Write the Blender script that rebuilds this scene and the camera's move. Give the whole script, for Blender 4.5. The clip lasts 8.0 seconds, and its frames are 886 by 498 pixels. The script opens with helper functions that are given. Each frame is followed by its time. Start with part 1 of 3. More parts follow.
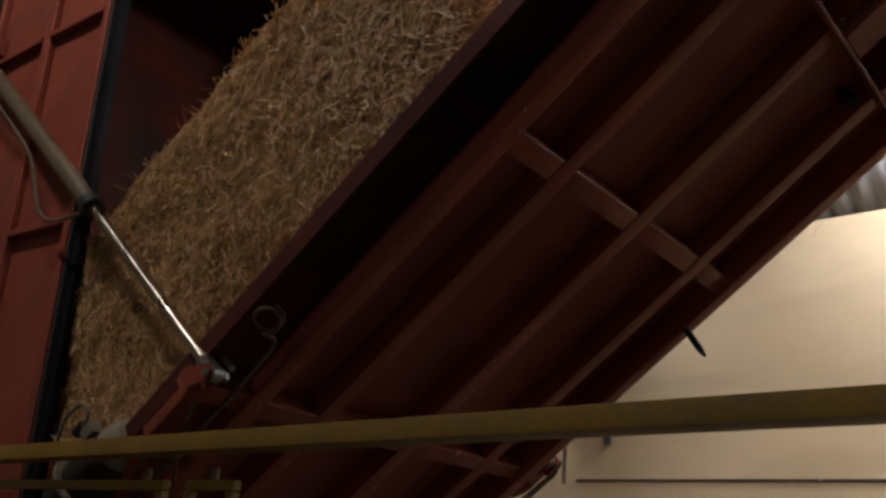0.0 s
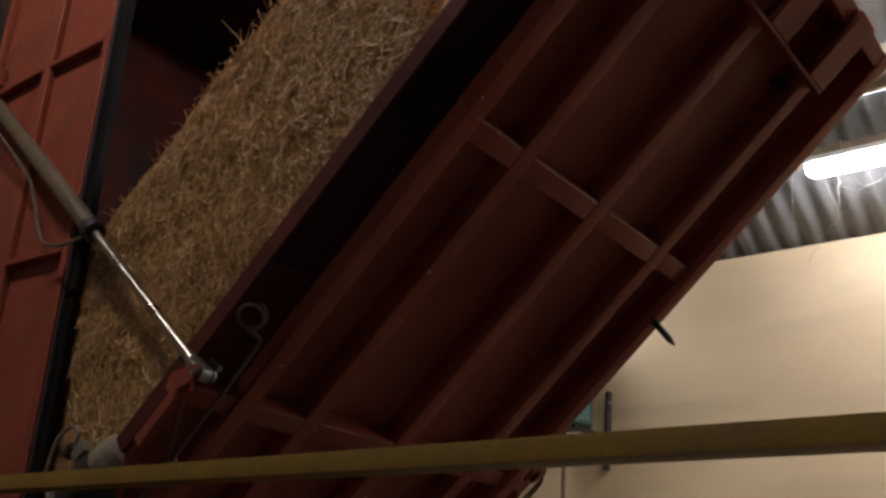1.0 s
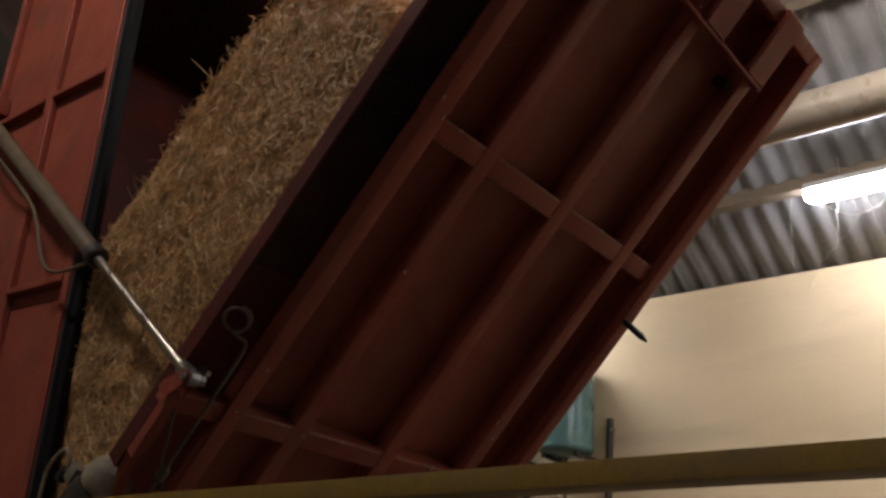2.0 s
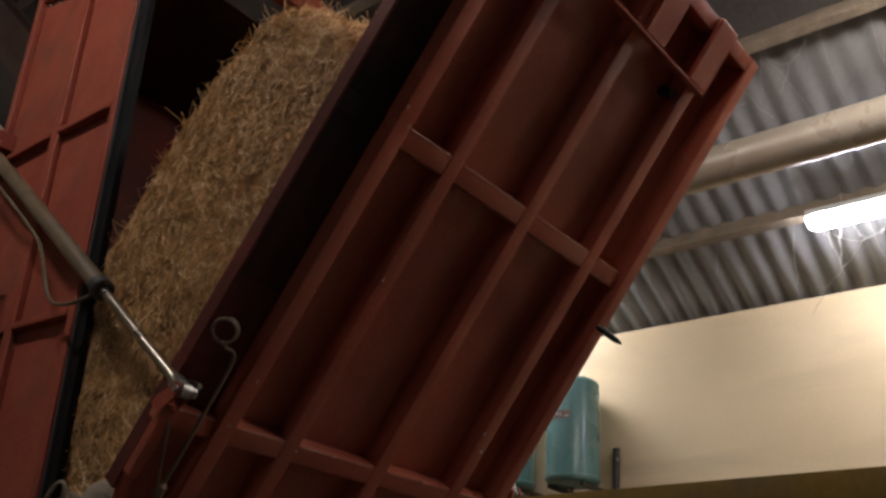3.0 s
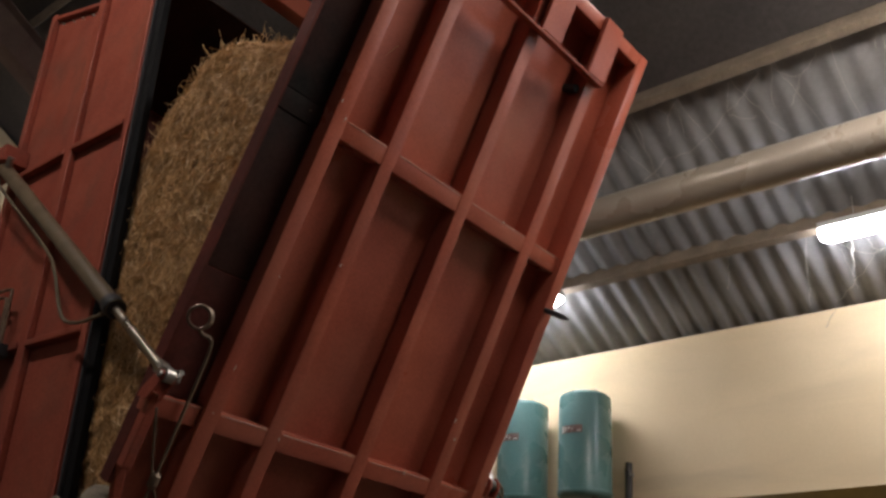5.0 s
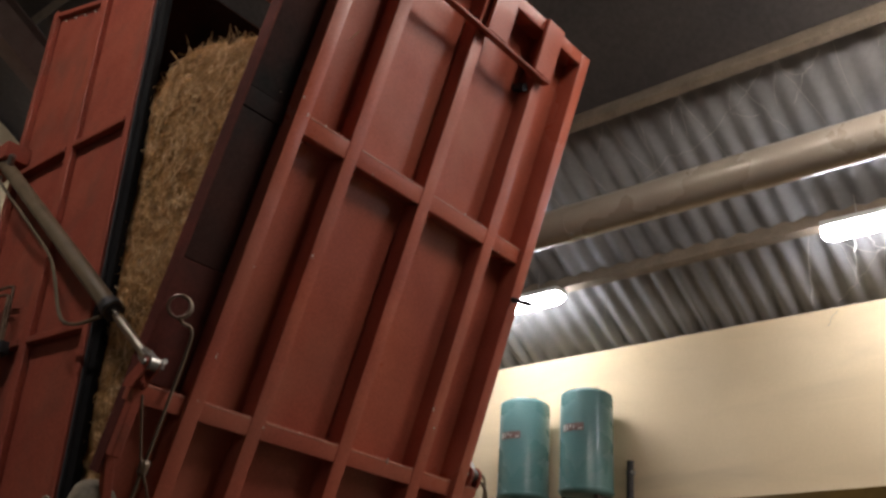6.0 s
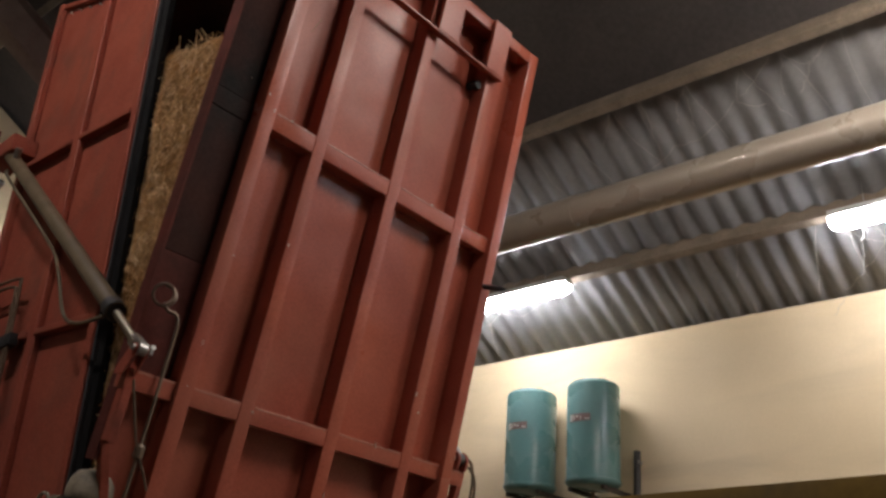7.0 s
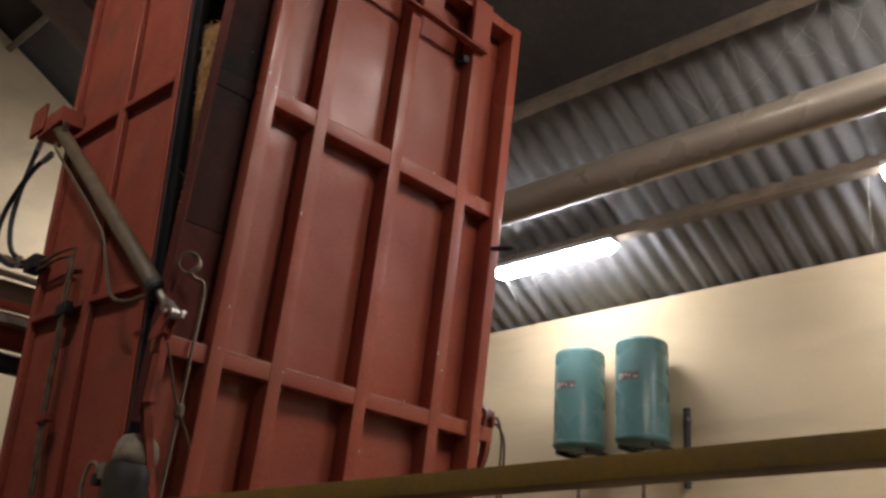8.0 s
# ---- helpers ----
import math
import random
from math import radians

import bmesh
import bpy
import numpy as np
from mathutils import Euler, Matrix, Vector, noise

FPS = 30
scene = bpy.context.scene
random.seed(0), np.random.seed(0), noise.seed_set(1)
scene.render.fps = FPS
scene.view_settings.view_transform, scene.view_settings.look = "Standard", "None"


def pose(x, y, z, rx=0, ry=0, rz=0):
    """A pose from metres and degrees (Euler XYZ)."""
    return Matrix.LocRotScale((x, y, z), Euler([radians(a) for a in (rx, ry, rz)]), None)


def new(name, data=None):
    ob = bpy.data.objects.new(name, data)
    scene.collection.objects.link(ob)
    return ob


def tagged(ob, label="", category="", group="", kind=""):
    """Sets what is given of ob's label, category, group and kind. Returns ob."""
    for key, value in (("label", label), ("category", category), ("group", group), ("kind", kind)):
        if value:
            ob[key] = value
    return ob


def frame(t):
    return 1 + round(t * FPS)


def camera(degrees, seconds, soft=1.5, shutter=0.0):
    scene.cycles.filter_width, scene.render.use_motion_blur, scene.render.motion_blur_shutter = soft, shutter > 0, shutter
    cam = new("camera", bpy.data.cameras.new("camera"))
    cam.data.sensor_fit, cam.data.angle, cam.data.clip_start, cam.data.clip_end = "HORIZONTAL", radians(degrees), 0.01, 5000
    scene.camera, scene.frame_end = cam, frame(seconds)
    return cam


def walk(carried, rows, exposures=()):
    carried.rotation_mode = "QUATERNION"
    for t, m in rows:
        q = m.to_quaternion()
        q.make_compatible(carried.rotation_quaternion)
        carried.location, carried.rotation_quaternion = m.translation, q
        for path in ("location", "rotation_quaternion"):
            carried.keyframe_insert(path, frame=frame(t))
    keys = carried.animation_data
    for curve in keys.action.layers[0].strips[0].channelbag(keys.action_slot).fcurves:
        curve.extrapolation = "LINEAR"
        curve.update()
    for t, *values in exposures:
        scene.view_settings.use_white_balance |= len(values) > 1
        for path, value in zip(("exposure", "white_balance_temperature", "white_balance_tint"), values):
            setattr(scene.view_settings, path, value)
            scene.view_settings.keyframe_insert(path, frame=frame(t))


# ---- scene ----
cam = camera(51.25, 8.0, soft=2.9)
# seconds, x, y, z of the eye, then yaw, pitch, roll: a held camera that hardly leaves its place
ROWS = [(0.0, 0.042, 0.030, 1.599, -51.27, 19.86, -4.70), (0.5, 0.036, 0.024, 1.600, -51.32, 20.69, -4.56), (1.0, 0.026, 0.015, 1.602, -51.34, 21.40, -4.43),
        (1.5, 0.020, 0.004, 1.601, -51.34, 22.16, -4.43), (3.0, 0.010, -0.006, 1.599, -50.80, 24.85, -3.83), (3.5, 0.005, -0.004, 1.599, -50.50, 25.50, -3.69),
        (4.0, 0.002, -0.001, 1.600, -50.34, 25.68, -3.73), (4.5, 0.001, 0.000, 1.601, -50.21, 25.69, -3.76), (6.0, 0.006, 0.005, 1.608, -50.10, 25.49, -3.99),
        (6.5, 0.006, 0.005, 1.608, -50.10, 25.33, -3.97), (7.0, 0.007, 0.005, 1.605, -49.66, 24.92, -3.97), (7.5, 0.009, 0.005, 1.601, -48.50, 23.92, -4.03),
        (8.0, 0.013, 0.004, 1.597, -46.55, 22.38, -3.88)]
walk(cam, [(t, pose(x, y, z, 90 + p, r, w)) for t, x, y, z, w, p, r in ROWS], exposures=[(0.0, -0.15), (1.5, 0.02), (3.0, 0.06), (6.0, 0.08), (8.0, 0.20)])

# ---- the tilting of the door: hinge axis along x, angle from upright ----
HINGE_Y, HINGE_Z = 3.287, 1.440
TILT = [(0.0, 52.17), (0.5, 49.25), (1.0, 46.53), (1.5, 43.93), (3.0, 35.62), (3.5, 32.73), (4.0, 29.75), (4.5, 26.88),
        (6.0, 17.49), (6.5, 14.32), (7.0, 10.94), (7.5, 7.40), (8.0, 3.85)]
SLIDE = [-0.05, -0.05, -0.05, -0.05, -0.05, -0.05, -0.045, -0.035, 0.065, 0.100, 0.128, 0.150, 0.165]  # of the bale along the door at those times
LEAN = -5.0          # the chamber leans back by this much
FOOT_Y, FOOT_Z = 3.253, 1.421
PIN = (1.213, -0.080)  # rod pin on the door: along it, out of it
PIN_X = 1.692
PIVOT = (4.83, 4.08)  # barrel pivot on the chamber side: y, z

# ---- world and light ----
world = bpy.data.worlds.new("world")
scene.world = world
world.use_nodes = True
world.node_tree.nodes["Background"].inputs[0].default_value = (0.010, 0.012, 0.016, 1)
world.node_tree.nodes["Background"].inputs[1].default_value = 0.3
LAMP_POWER = 50.0    # emission strength of the tubes along the tank wall and two added lamps
BAY_FILL_POWER = 72.0     # of the unseen tubes added high over the loading bay
SIDE_FILL_POWER = 88.0     # of the unseen tube added beside the machine


# ---- materials ----
def material(name, color, rough=0.6, metal=0.0, second=None, scale=6.0, amount=0.6, fine=60.0, bump=0.12, dirt=None, dirt_scale=2.0, dirt_amount=0.35, grain_amount=0.8, stretch=(1, 1, 1), gloss=0.5, dents=0.0):
    """A surface with two scales of variation, dirt patches and fine relief."""
    m = bpy.data.materials.new(name)
    m.use_nodes = True
    nt = m.node_tree
    n, l = nt.nodes, nt.links
    bsdf = n["Principled BSDF"]
    tc = n.new("ShaderNodeTexCoord")
    big = n.new("ShaderNodeTexNoise")
    big.inputs["Scale"].default_value, big.inputs["Detail"].default_value = scale, 6
    small = n.new("ShaderNodeTexNoise")
    small.inputs["Scale"].default_value, small.inputs["Detail"].default_value = fine, 4
    l.new(tc.outputs["Object"], big.inputs["Vector"])
    l.new(tc.outputs["Object"], small.inputs["Vector"])
    mix = n.new("ShaderNodeMix")
    mix.data_type = "RGBA"
    second = second or tuple(c * 0.72 for c in color)
    mix.inputs["A"].default_value, mix.inputs["B"].default_value = (*color, 1), (*second, 1)
    ramp = n.new("ShaderNodeMapRange")
    ramp.inputs["From Min"].default_value, ramp.inputs["From Max"].default_value, ramp.inputs["To Max"].default_value = 0.35, 0.68, amount
    l.new(big.outputs["Fac"], ramp.inputs["Value"])
    l.new(ramp.outputs["Result"], mix.inputs["Factor"])
    out = mix.outputs["Result"]
    grain = n.new("ShaderNodeMix")
    grain.data_type, grain.blend_type = "RGBA", "MULTIPLY"
    gr = n.new("ShaderNodeMapRange")
    gr.inputs["From Min"].default_value, gr.inputs["From Max"].default_value, gr.inputs["To Min"].default_value, gr.inputs["To Max"].default_value = 0.3, 0.7, 0.78, 1.1
    l.new(small.outputs["Fac"], gr.inputs["Value"])
    grain.inputs["Factor"].default_value = grain_amount
    l.new(out, grain.inputs["A"])
    l.new(gr.outputs["Result"], grain.inputs["B"])
    out = grain.outputs["Result"]
    rough_in = n.new("ShaderNodeMapRange")
    rough_in.inputs["From Min"].default_value, rough_in.inputs["From Max"].default_value = 0.3, 0.7
    rough_in.inputs["To Min"].default_value, rough_in.inputs["To Max"].default_value = max(0.03, rough - 0.1), min(1, rough + 0.12)
    l.new(big.outputs["Fac"], rough_in.inputs["Value"])
    if dirt:
        dn = n.new("ShaderNodeTexNoise")
        dn.inputs["Scale"].default_value, dn.inputs["Detail"].default_value, dn.inputs["Distortion"].default_value = dirt_scale, 8, 0.6
        mp = n.new("ShaderNodeMapping")
        mp.inputs["Scale"].default_value = stretch
        l.new(tc.outputs["Object"], mp.inputs["Vector"])
        l.new(mp.outputs["Vector"], dn.inputs["Vector"])
        dr = n.new("ShaderNodeMapRange")
        dr.inputs["From Min"].default_value, dr.inputs["From Max"].default_value, dr.inputs["To Max"].default_value = 0.48, 0.72, dirt_amount
        l.new(dn.outputs["Fac"], dr.inputs["Value"])
        dm = n.new("ShaderNodeMix")
        dm.data_type = "RGBA"
        dm.inputs["B"].default_value = (*dirt, 1)
        l.new(dr.outputs["Result"], dm.inputs["Factor"])
        l.new(out, dm.inputs["A"])
        out = dm.outputs["Result"]
    l.new(out, bsdf.inputs["Base Color"])
    l.new(rough_in.outputs["Result"], bsdf.inputs["Roughness"])
    bsdf.inputs["Metallic"].default_value = metal
    bsdf.inputs["Specular IOR Level"].default_value = gloss
    if bump:
        b = n.new("ShaderNodeBump")
        b.inputs["Strength"].default_value, b.inputs["Distance"].default_value = bump, 0.004
        l.new(small.outputs["Fac"], b.inputs["Height"])
        l.new(b.outputs["Normal"], bsdf.inputs["Normal"])
        if dents:
            wave = n.new("ShaderNodeTexNoise")
            wave.inputs["Scale"].default_value, wave.inputs["Detail"].default_value = 3.2, 1
            l.new(tc.outputs["Object"], wave.inputs["Vector"])
            w = n.new("ShaderNodeBump")
            w.inputs["Strength"].default_value, w.inputs["Distance"].default_value = dents, 0.03
            l.new(wave.outputs["Fac"], w.inputs["Height"])
            l.new(w.outputs["Normal"], b.inputs["Normal"])
    return m


def glow(name, color, strength):
    m = bpy.data.materials.new(name)
    m.use_nodes = True
    n = m.node_tree.nodes
    bsdf = n["Principled BSDF"]
    bsdf.inputs["Base Color"].default_value = (0.8, 0.8, 0.8, 1)
    bsdf.inputs["Emission Color"].default_value = (*color, 1)
    bsdf.inputs["Emission Strength"].default_value = strength
    return m


RED = material("red_paint", (0.38, 0.094, 0.055), 0.34, gloss=0.26, dents=0.55, second=(0.25, 0.056, 0.037), scale=1.9, fine=90, amount=0.8, dirt=(0.33, 0.125, 0.078), dirt_scale=2.2, dirt_amount=0.45, bump=0.08, stretch=(1, 1, 0.6))
RED_OLD = material("old_red_paint", (0.32, 0.078, 0.048), 0.58, gloss=0.16, dents=0.4, second=(0.23, 0.046, 0.031), scale=3.0, fine=70, dirt=(0.12, 0.06, 0.045), dirt_scale=4.0, dirt_amount=0.5)
# near-black that paints the shade of the flange bays and chamber top
SHADEBLACK = material("shade_black_sheet", (0.022, 0.021, 0.020), 0.75, second=(0.072, 0.028, 0.022), scale=3.0, amount=0.7, gloss=0.05, dirt=(0.09, 0.04, 0.03), dirt_scale=2.0, dirt_amount=0.3)
SHADEPLATE = material("shade_dark_red_plate", (0.050, 0.022, 0.018), 0.7, second=(0.17, 0.028, 0.020), scale=1.6, amount=0.9, gloss=0.15, dirt=(0.02, 0.014, 0.012), dirt_scale=1.4, dirt_amount=0.5)
# darker copy of the red, with the flange's shade put into it
SHADERED = material("shaded_red_paint", (0.135, 0.034, 0.026), 0.7, second=(0.060, 0.022, 0.018), scale=2.5, amount=0.8, gloss=0.08, dirt=(0.035, 0.026, 0.022), dirt_scale=3.0, dirt_amount=0.5)
RUBBER = material("black_rubber", (0.018, 0.018, 0.02), 0.6, fine=120)
SEAL = material("black_seal_rubber", (0.008, 0.008, 0.009), 0.75, gloss=0.12, fine=120, dirt=(0.022, 0.018, 0.016))
SEALLIP = material("grey_seal_lip", (0.06, 0.058, 0.06), 0.7, gloss=0.2, fine=120, dirt=(0.05, 0.04, 0.04))
STEEL = material("dull_steel", (0.42, 0.40, 0.37), 0.38, 0.85, fine=150, dirt=(0.2, 0.14, 0.09), dirt_scale=12)
RUSTY = material("browned_steel", (0.25, 0.17, 0.11), 0.45, 0.45, second=(0.09, 0.055, 0.038), scale=18, amount=0.8, fine=150, dirt=(0.12, 0.06, 0.04), dirt_scale=10)
PALEBEAM = material("dusty_beam_paint", (0.40, 0.34, 0.26), 0.55, second=(0.28, 0.23, 0.17), scale=6, fine=80, dirt=(0.3, 0.14, 0.09), dirt_scale=7)
HOOKSTEEL = material("worn_hook_steel", (0.19, 0.145, 0.105), 0.42, 0.6, second=(0.15, 0.105, 0.07), scale=14, amount=0.8, fine=150, dirt=(0.13, 0.07, 0.05), dirt_scale=10)
CHROME = material("chromed_rod", (0.50, 0.45, 0.37), 0.30, 1.0, amount=0.2, fine=200, bump=0.02)
BARREL = material("grey_barrel", (0.150, 0.110, 0.066), 0.45, 0.0, fine=120, dirt=(0.10, 0.07, 0.05), dirt_scale=9)
YELLOW = material("yellow_paint", (0.34, 0.195, 0.026), 0.5, second=(0.24, 0.138, 0.022), scale=4, dirt=(0.13, 0.10, 0.06), dirt_scale=6, dirt_amount=0.5)
WALL = material("cream_plaster", (0.70, 0.55, 0.345), 0.85, second=(0.63, 0.485, 0.295), scale=1.1, fine=35, amount=0.8, dirt=(0.52, 0.405, 0.255), dirt_scale=1.6, dirt_amount=0.75, bump=0, grain_amount=0.12, stretch=(1, 0.35, 1.5))
ROOF = material("fibre_cement_sheet", (0.26, 0.253, 0.25), 0.85, second=(0.185, 0.18, 0.18), scale=2.0, fine=30, dirt=(0.12, 0.11, 0.10), dirt_scale=2.5, dirt_amount=0.35, bump=0.15, grain_amount=0.3)
TIMBER = material("dusty_timber", (0.24, 0.19, 0.135), 0.85, second=(0.13, 0.10, 0.072), scale=5, fine=45, dirt=(0.18, 0.14, 0.10), bump=0.3)
DUCT = material("dusty_grey_duct", (0.39, 0.335, 0.265), 0.28, 0.2, second=(0.31, 0.265, 0.215), scale=2, fine=60, dirt=(0.42, 0.35, 0.25), dirt_scale=2, dirt_amount=0.4, grain_amount=0.2, bump=0.02, stretch=(1, 0.3, 1))
TEAL = material("teal_enamel", (0.110, 0.215, 0.198), 0.30, gloss=0.35, second=(0.090, 0.182, 0.170), scale=3, fine=110, amount=0.7, dirt=(0.14, 0.19, 0.17), dirt_scale=5, dirt_amount=0.3, bump=0.04)
LABEL = material("pale_label", (0.52, 0.46, 0.40), 0.5, fine=80)
LABELRED = material("brown_label", (0.17, 0.095, 0.075), 0.5, second=(0.11, 0.07, 0.06), scale=20, fine=80)
FLOOR = material("concrete_floor", (0.085, 0.075, 0.066), 0.9, second=(0.06, 0.054, 0.048), scale=0.8, fine=25, dirt=(0.14, 0.105, 0.055), dirt_scale=1.2, dirt_amount=0.5, bump=0.3)
DARKSLAB = material("dark_slab", (0.085, 0.074, 0.068), 0.85, second=(0.058, 0.052, 0.050), scale=1.5, fine=25, bump=0.2)
DARKWALL = material("dark_unseen_wall", (0.16, 0.15, 0.14), 0.9, second=(0.11, 0.105, 0.10), scale=1.3, fine=30, bump=0.3)
RAFTER = material("brown_steel_rafter", (0.13, 0.075, 0.06), 0.6, second=(0.10, 0.06, 0.05), fine=50, dirt=(0.2, 0.16, 0.12))
WHITEMETAL = material("white_housing", (0.62, 0.62, 0.60), 0.5, dirt=(0.35, 0.32, 0.28))
CAP = material("pale_cap", (0.33, 0.275, 0.20), 0.6, second=(0.14, 0.115, 0.085), scale=14, amount=0.9, fine=80)
MOTOR = material("grey_motor_paint", (0.036, 0.029, 0.023), 0.5, second=(0.03, 0.026, 0.022), scale=9, dirt=(0.12, 0.09, 0.06), dirt_scale=7)
WEB = material("dusty_cobweb", (0.46, 0.43, 0.38), 0.9, bump=0)
STRAWBASE = material("packed_straw", (0.54, 0.32, 0.13), 0.9, second=(0.22, 0.118, 0.05), scale=14, amount=0.9, fine=120, bump=0.9, dirt=(0.13, 0.085, 0.04), dirt_scale=7, dirt_amount=0.6)
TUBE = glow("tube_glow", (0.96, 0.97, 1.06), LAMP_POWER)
BAYFILL = glow("bay_fill_glow", (1.0, 0.91, 0.85), BAY_FILL_POWER)
SIDEFILL = glow("side_fill_glow", (1.0, 0.91, 0.85), SIDE_FILL_POWER)


def straw_material():
    m = bpy.data.materials.new("straw_stalk")
    m.use_nodes = True
    nt = m.node_tree
    n, l = nt.nodes, nt.links
    geo = n.new("ShaderNodeNewGeometry")
    ramp = n.new("ShaderNodeValToRGB")
    ramp.color_ramp.elements[0].color = (0.44, 0.26, 0.105, 1)
    ramp.color_ramp.elements[1].color = (0.95, 0.735, 0.45, 1)
    e = ramp.color_ramp.elements.new(0.8)
    e.color = (0.70, 0.445, 0.20, 1)
    l.new(geo.outputs["Random Per Island"], ramp.inputs["Fac"])
    l.new(ramp.outputs["Color"], n["Principled BSDF"].inputs["Base Color"])
    n["Principled BSDF"].inputs["Roughness"].default_value = 0.55
    return m


EDGEGLINT = material("edge_glint_paint", (0.44, 0.235, 0.165), 0.35, fine=40, amount=0.9, scale=9, second=(0.30, 0.10, 0.07), bump=0)
CHIP = material("bare_chip", (0.62, 0.55, 0.47), 0.4, bump=0)
STRAW = straw_material()


# ---- mesh helpers ----
def box(bm, x0, x1, y0, y1, z0, z1, bevel=0.0, m=None, steps=2):
    """A box between two corners, with bevelled edges, added to bm."""
    t = bmesh.new()
    bmesh.ops.create_cube(t, size=1)
    for v in t.verts:
        v.co = Vector(((x0 + x1) / 2 + v.co.x * (x1 - x0), (y0 + y1) / 2 + v.co.y * (y1 - y0), (z0 + z1) / 2 + v.co.z * (z1 - z0)))
    if bevel:
        bmesh.ops.bevel(t, geom=list(t.edges), offset=bevel, segments=steps, affect="EDGES", profile=0.7)
    join(bm, t, m)
    return bm


def join(bm, t, m=None):
    if m is not None:
        t.transform(m)
    keep = bpy.data.meshes.new("tmp")
    t.to_mesh(keep)
    t.free()
    bm.from_mesh(keep)
    bpy.data.meshes.remove(keep)


def rod_between(bm, a, b, r, sides=16, r2=None):
    """A capped round bar from a to b."""
    a, b = Vector(a), Vector(b)
    t = bmesh.new()
    bmesh.ops.create_cone(t, cap_ends=True, segments=sides, radius1=r, radius2=r if r2 is None else r2, depth=(b - a).length)
    join(bm, t, Matrix.Translation((a + b) / 2) @ (b - a).to_track_quat("Z", "Y").to_matrix().to_4x4())
    return bm


def lathe(bm, profile, sides=32, m=None):
    """A turned form about z: profile of (radius, height)."""
    t = bmesh.new()
    rings = []
    for r, z in profile:
        rings.append([t.verts.new((max(r, 1e-4) * math.cos(a * math.tau / sides), max(r, 1e-4) * math.sin(a * math.tau / sides), z)) for a in range(sides)])
    for p, q in zip(rings, rings[1:]):
        for i in range(sides):
            t.faces.new((p[i], p[(i + 1) % sides], q[(i + 1) % sides], q[i]))
    t.faces.new(rings[0][::-1])
    t.faces.new(rings[-1])
    join(bm, t, m)
    return bm


def smooth_path(pts, n=6):
    """Catmull-Rom points through pts."""
    pts = [Vector(p) for p in pts]
    pts = [2 * pts[0] - pts[1]] + pts + [2 * pts[-1] - pts[-2]]
    out = []
    for i in range(1, len(pts) - 2):
        a, b, c, d = pts[i - 1:i + 3]
        for k in range(n):
            t = k / n
            out.append(0.5 * ((2 * b) + (c - a) * t + (2 * a - 5 * b + 4 * c - d) * t * t + (3 * b - 3 * c + d - a) * t ** 3))
    out.append(pts[-2])
    return out


def sweep(bm, pts, r, sides=8):
    """A round tube along points."""
    t = bmesh.new()
    rings, up = [], None
    for i, p in enumerate(pts):
        d = (pts[min(i + 1, len(pts) - 1)] - pts[max(i - 1, 0)]).normalized()
        up = (up - d * up.dot(d)).normalized() if up is not None and (up - d * up.dot(d)).length > 1e-4 else d.orthogonal().normalized()
        side = d.cross(up)
        rings.append([t.verts.new(p + r * (math.cos(a * math.tau / sides) * up + math.sin(a * math.tau / sides) * side)) for a in range(sides)])
    for p, q in zip(rings, rings[1:]):
        for i in range(sides):
            t.faces.new((p[i], p[(i + 1) % sides], q[(i + 1) % sides], q[i]))
    t.faces.new(rings[0][::-1])
    t.faces.new(rings[-1])
    join(bm, t)
    return bm


def mesh_of(name, bm, mat, smooth=None):
    bmesh.ops.recalc_face_normals(bm, faces=list(bm.faces))
    me = bpy.data.meshes.new(name)
    bm.to_mesh(me)
    bm.free()
    me.materials.append(mat)
    if smooth is not None:
        for p in me.polygons:
            p.use_smooth = True
        me.set_sharp_from_angle(angle=radians(smooth))
    return me


def part(name, bm, mat, parent=None, label="", smooth=35):
    ob = new(name, mesh_of(name, bm, mat, smooth))
    if parent is not None:
        ob.parent = parent
    return tagged(ob, label)


def thing(name, label, category, group="", kind="", at=None):
    ob = tagged(new(name), label, category, group, kind)
    if at is not None:
        ob.matrix_basis = at
    return ob


def solid(name, bm, mat, label, category, kind="", group="", smooth=35):
    return tagged(part(name, bm, mat, None, "", smooth), label, category, group, kind)


B = bmesh.new

# ---- the shed ----
WX = 7.60            # inner face of the tank wall
EAVE = 4.758         # its top
SLOPE = 0.55
GY0, GY1 = -8.0, 9.9  # gable walls
WX2 = -7.6


def roof_z(x):
    return EAVE + SLOPE * (WX - abs(x))


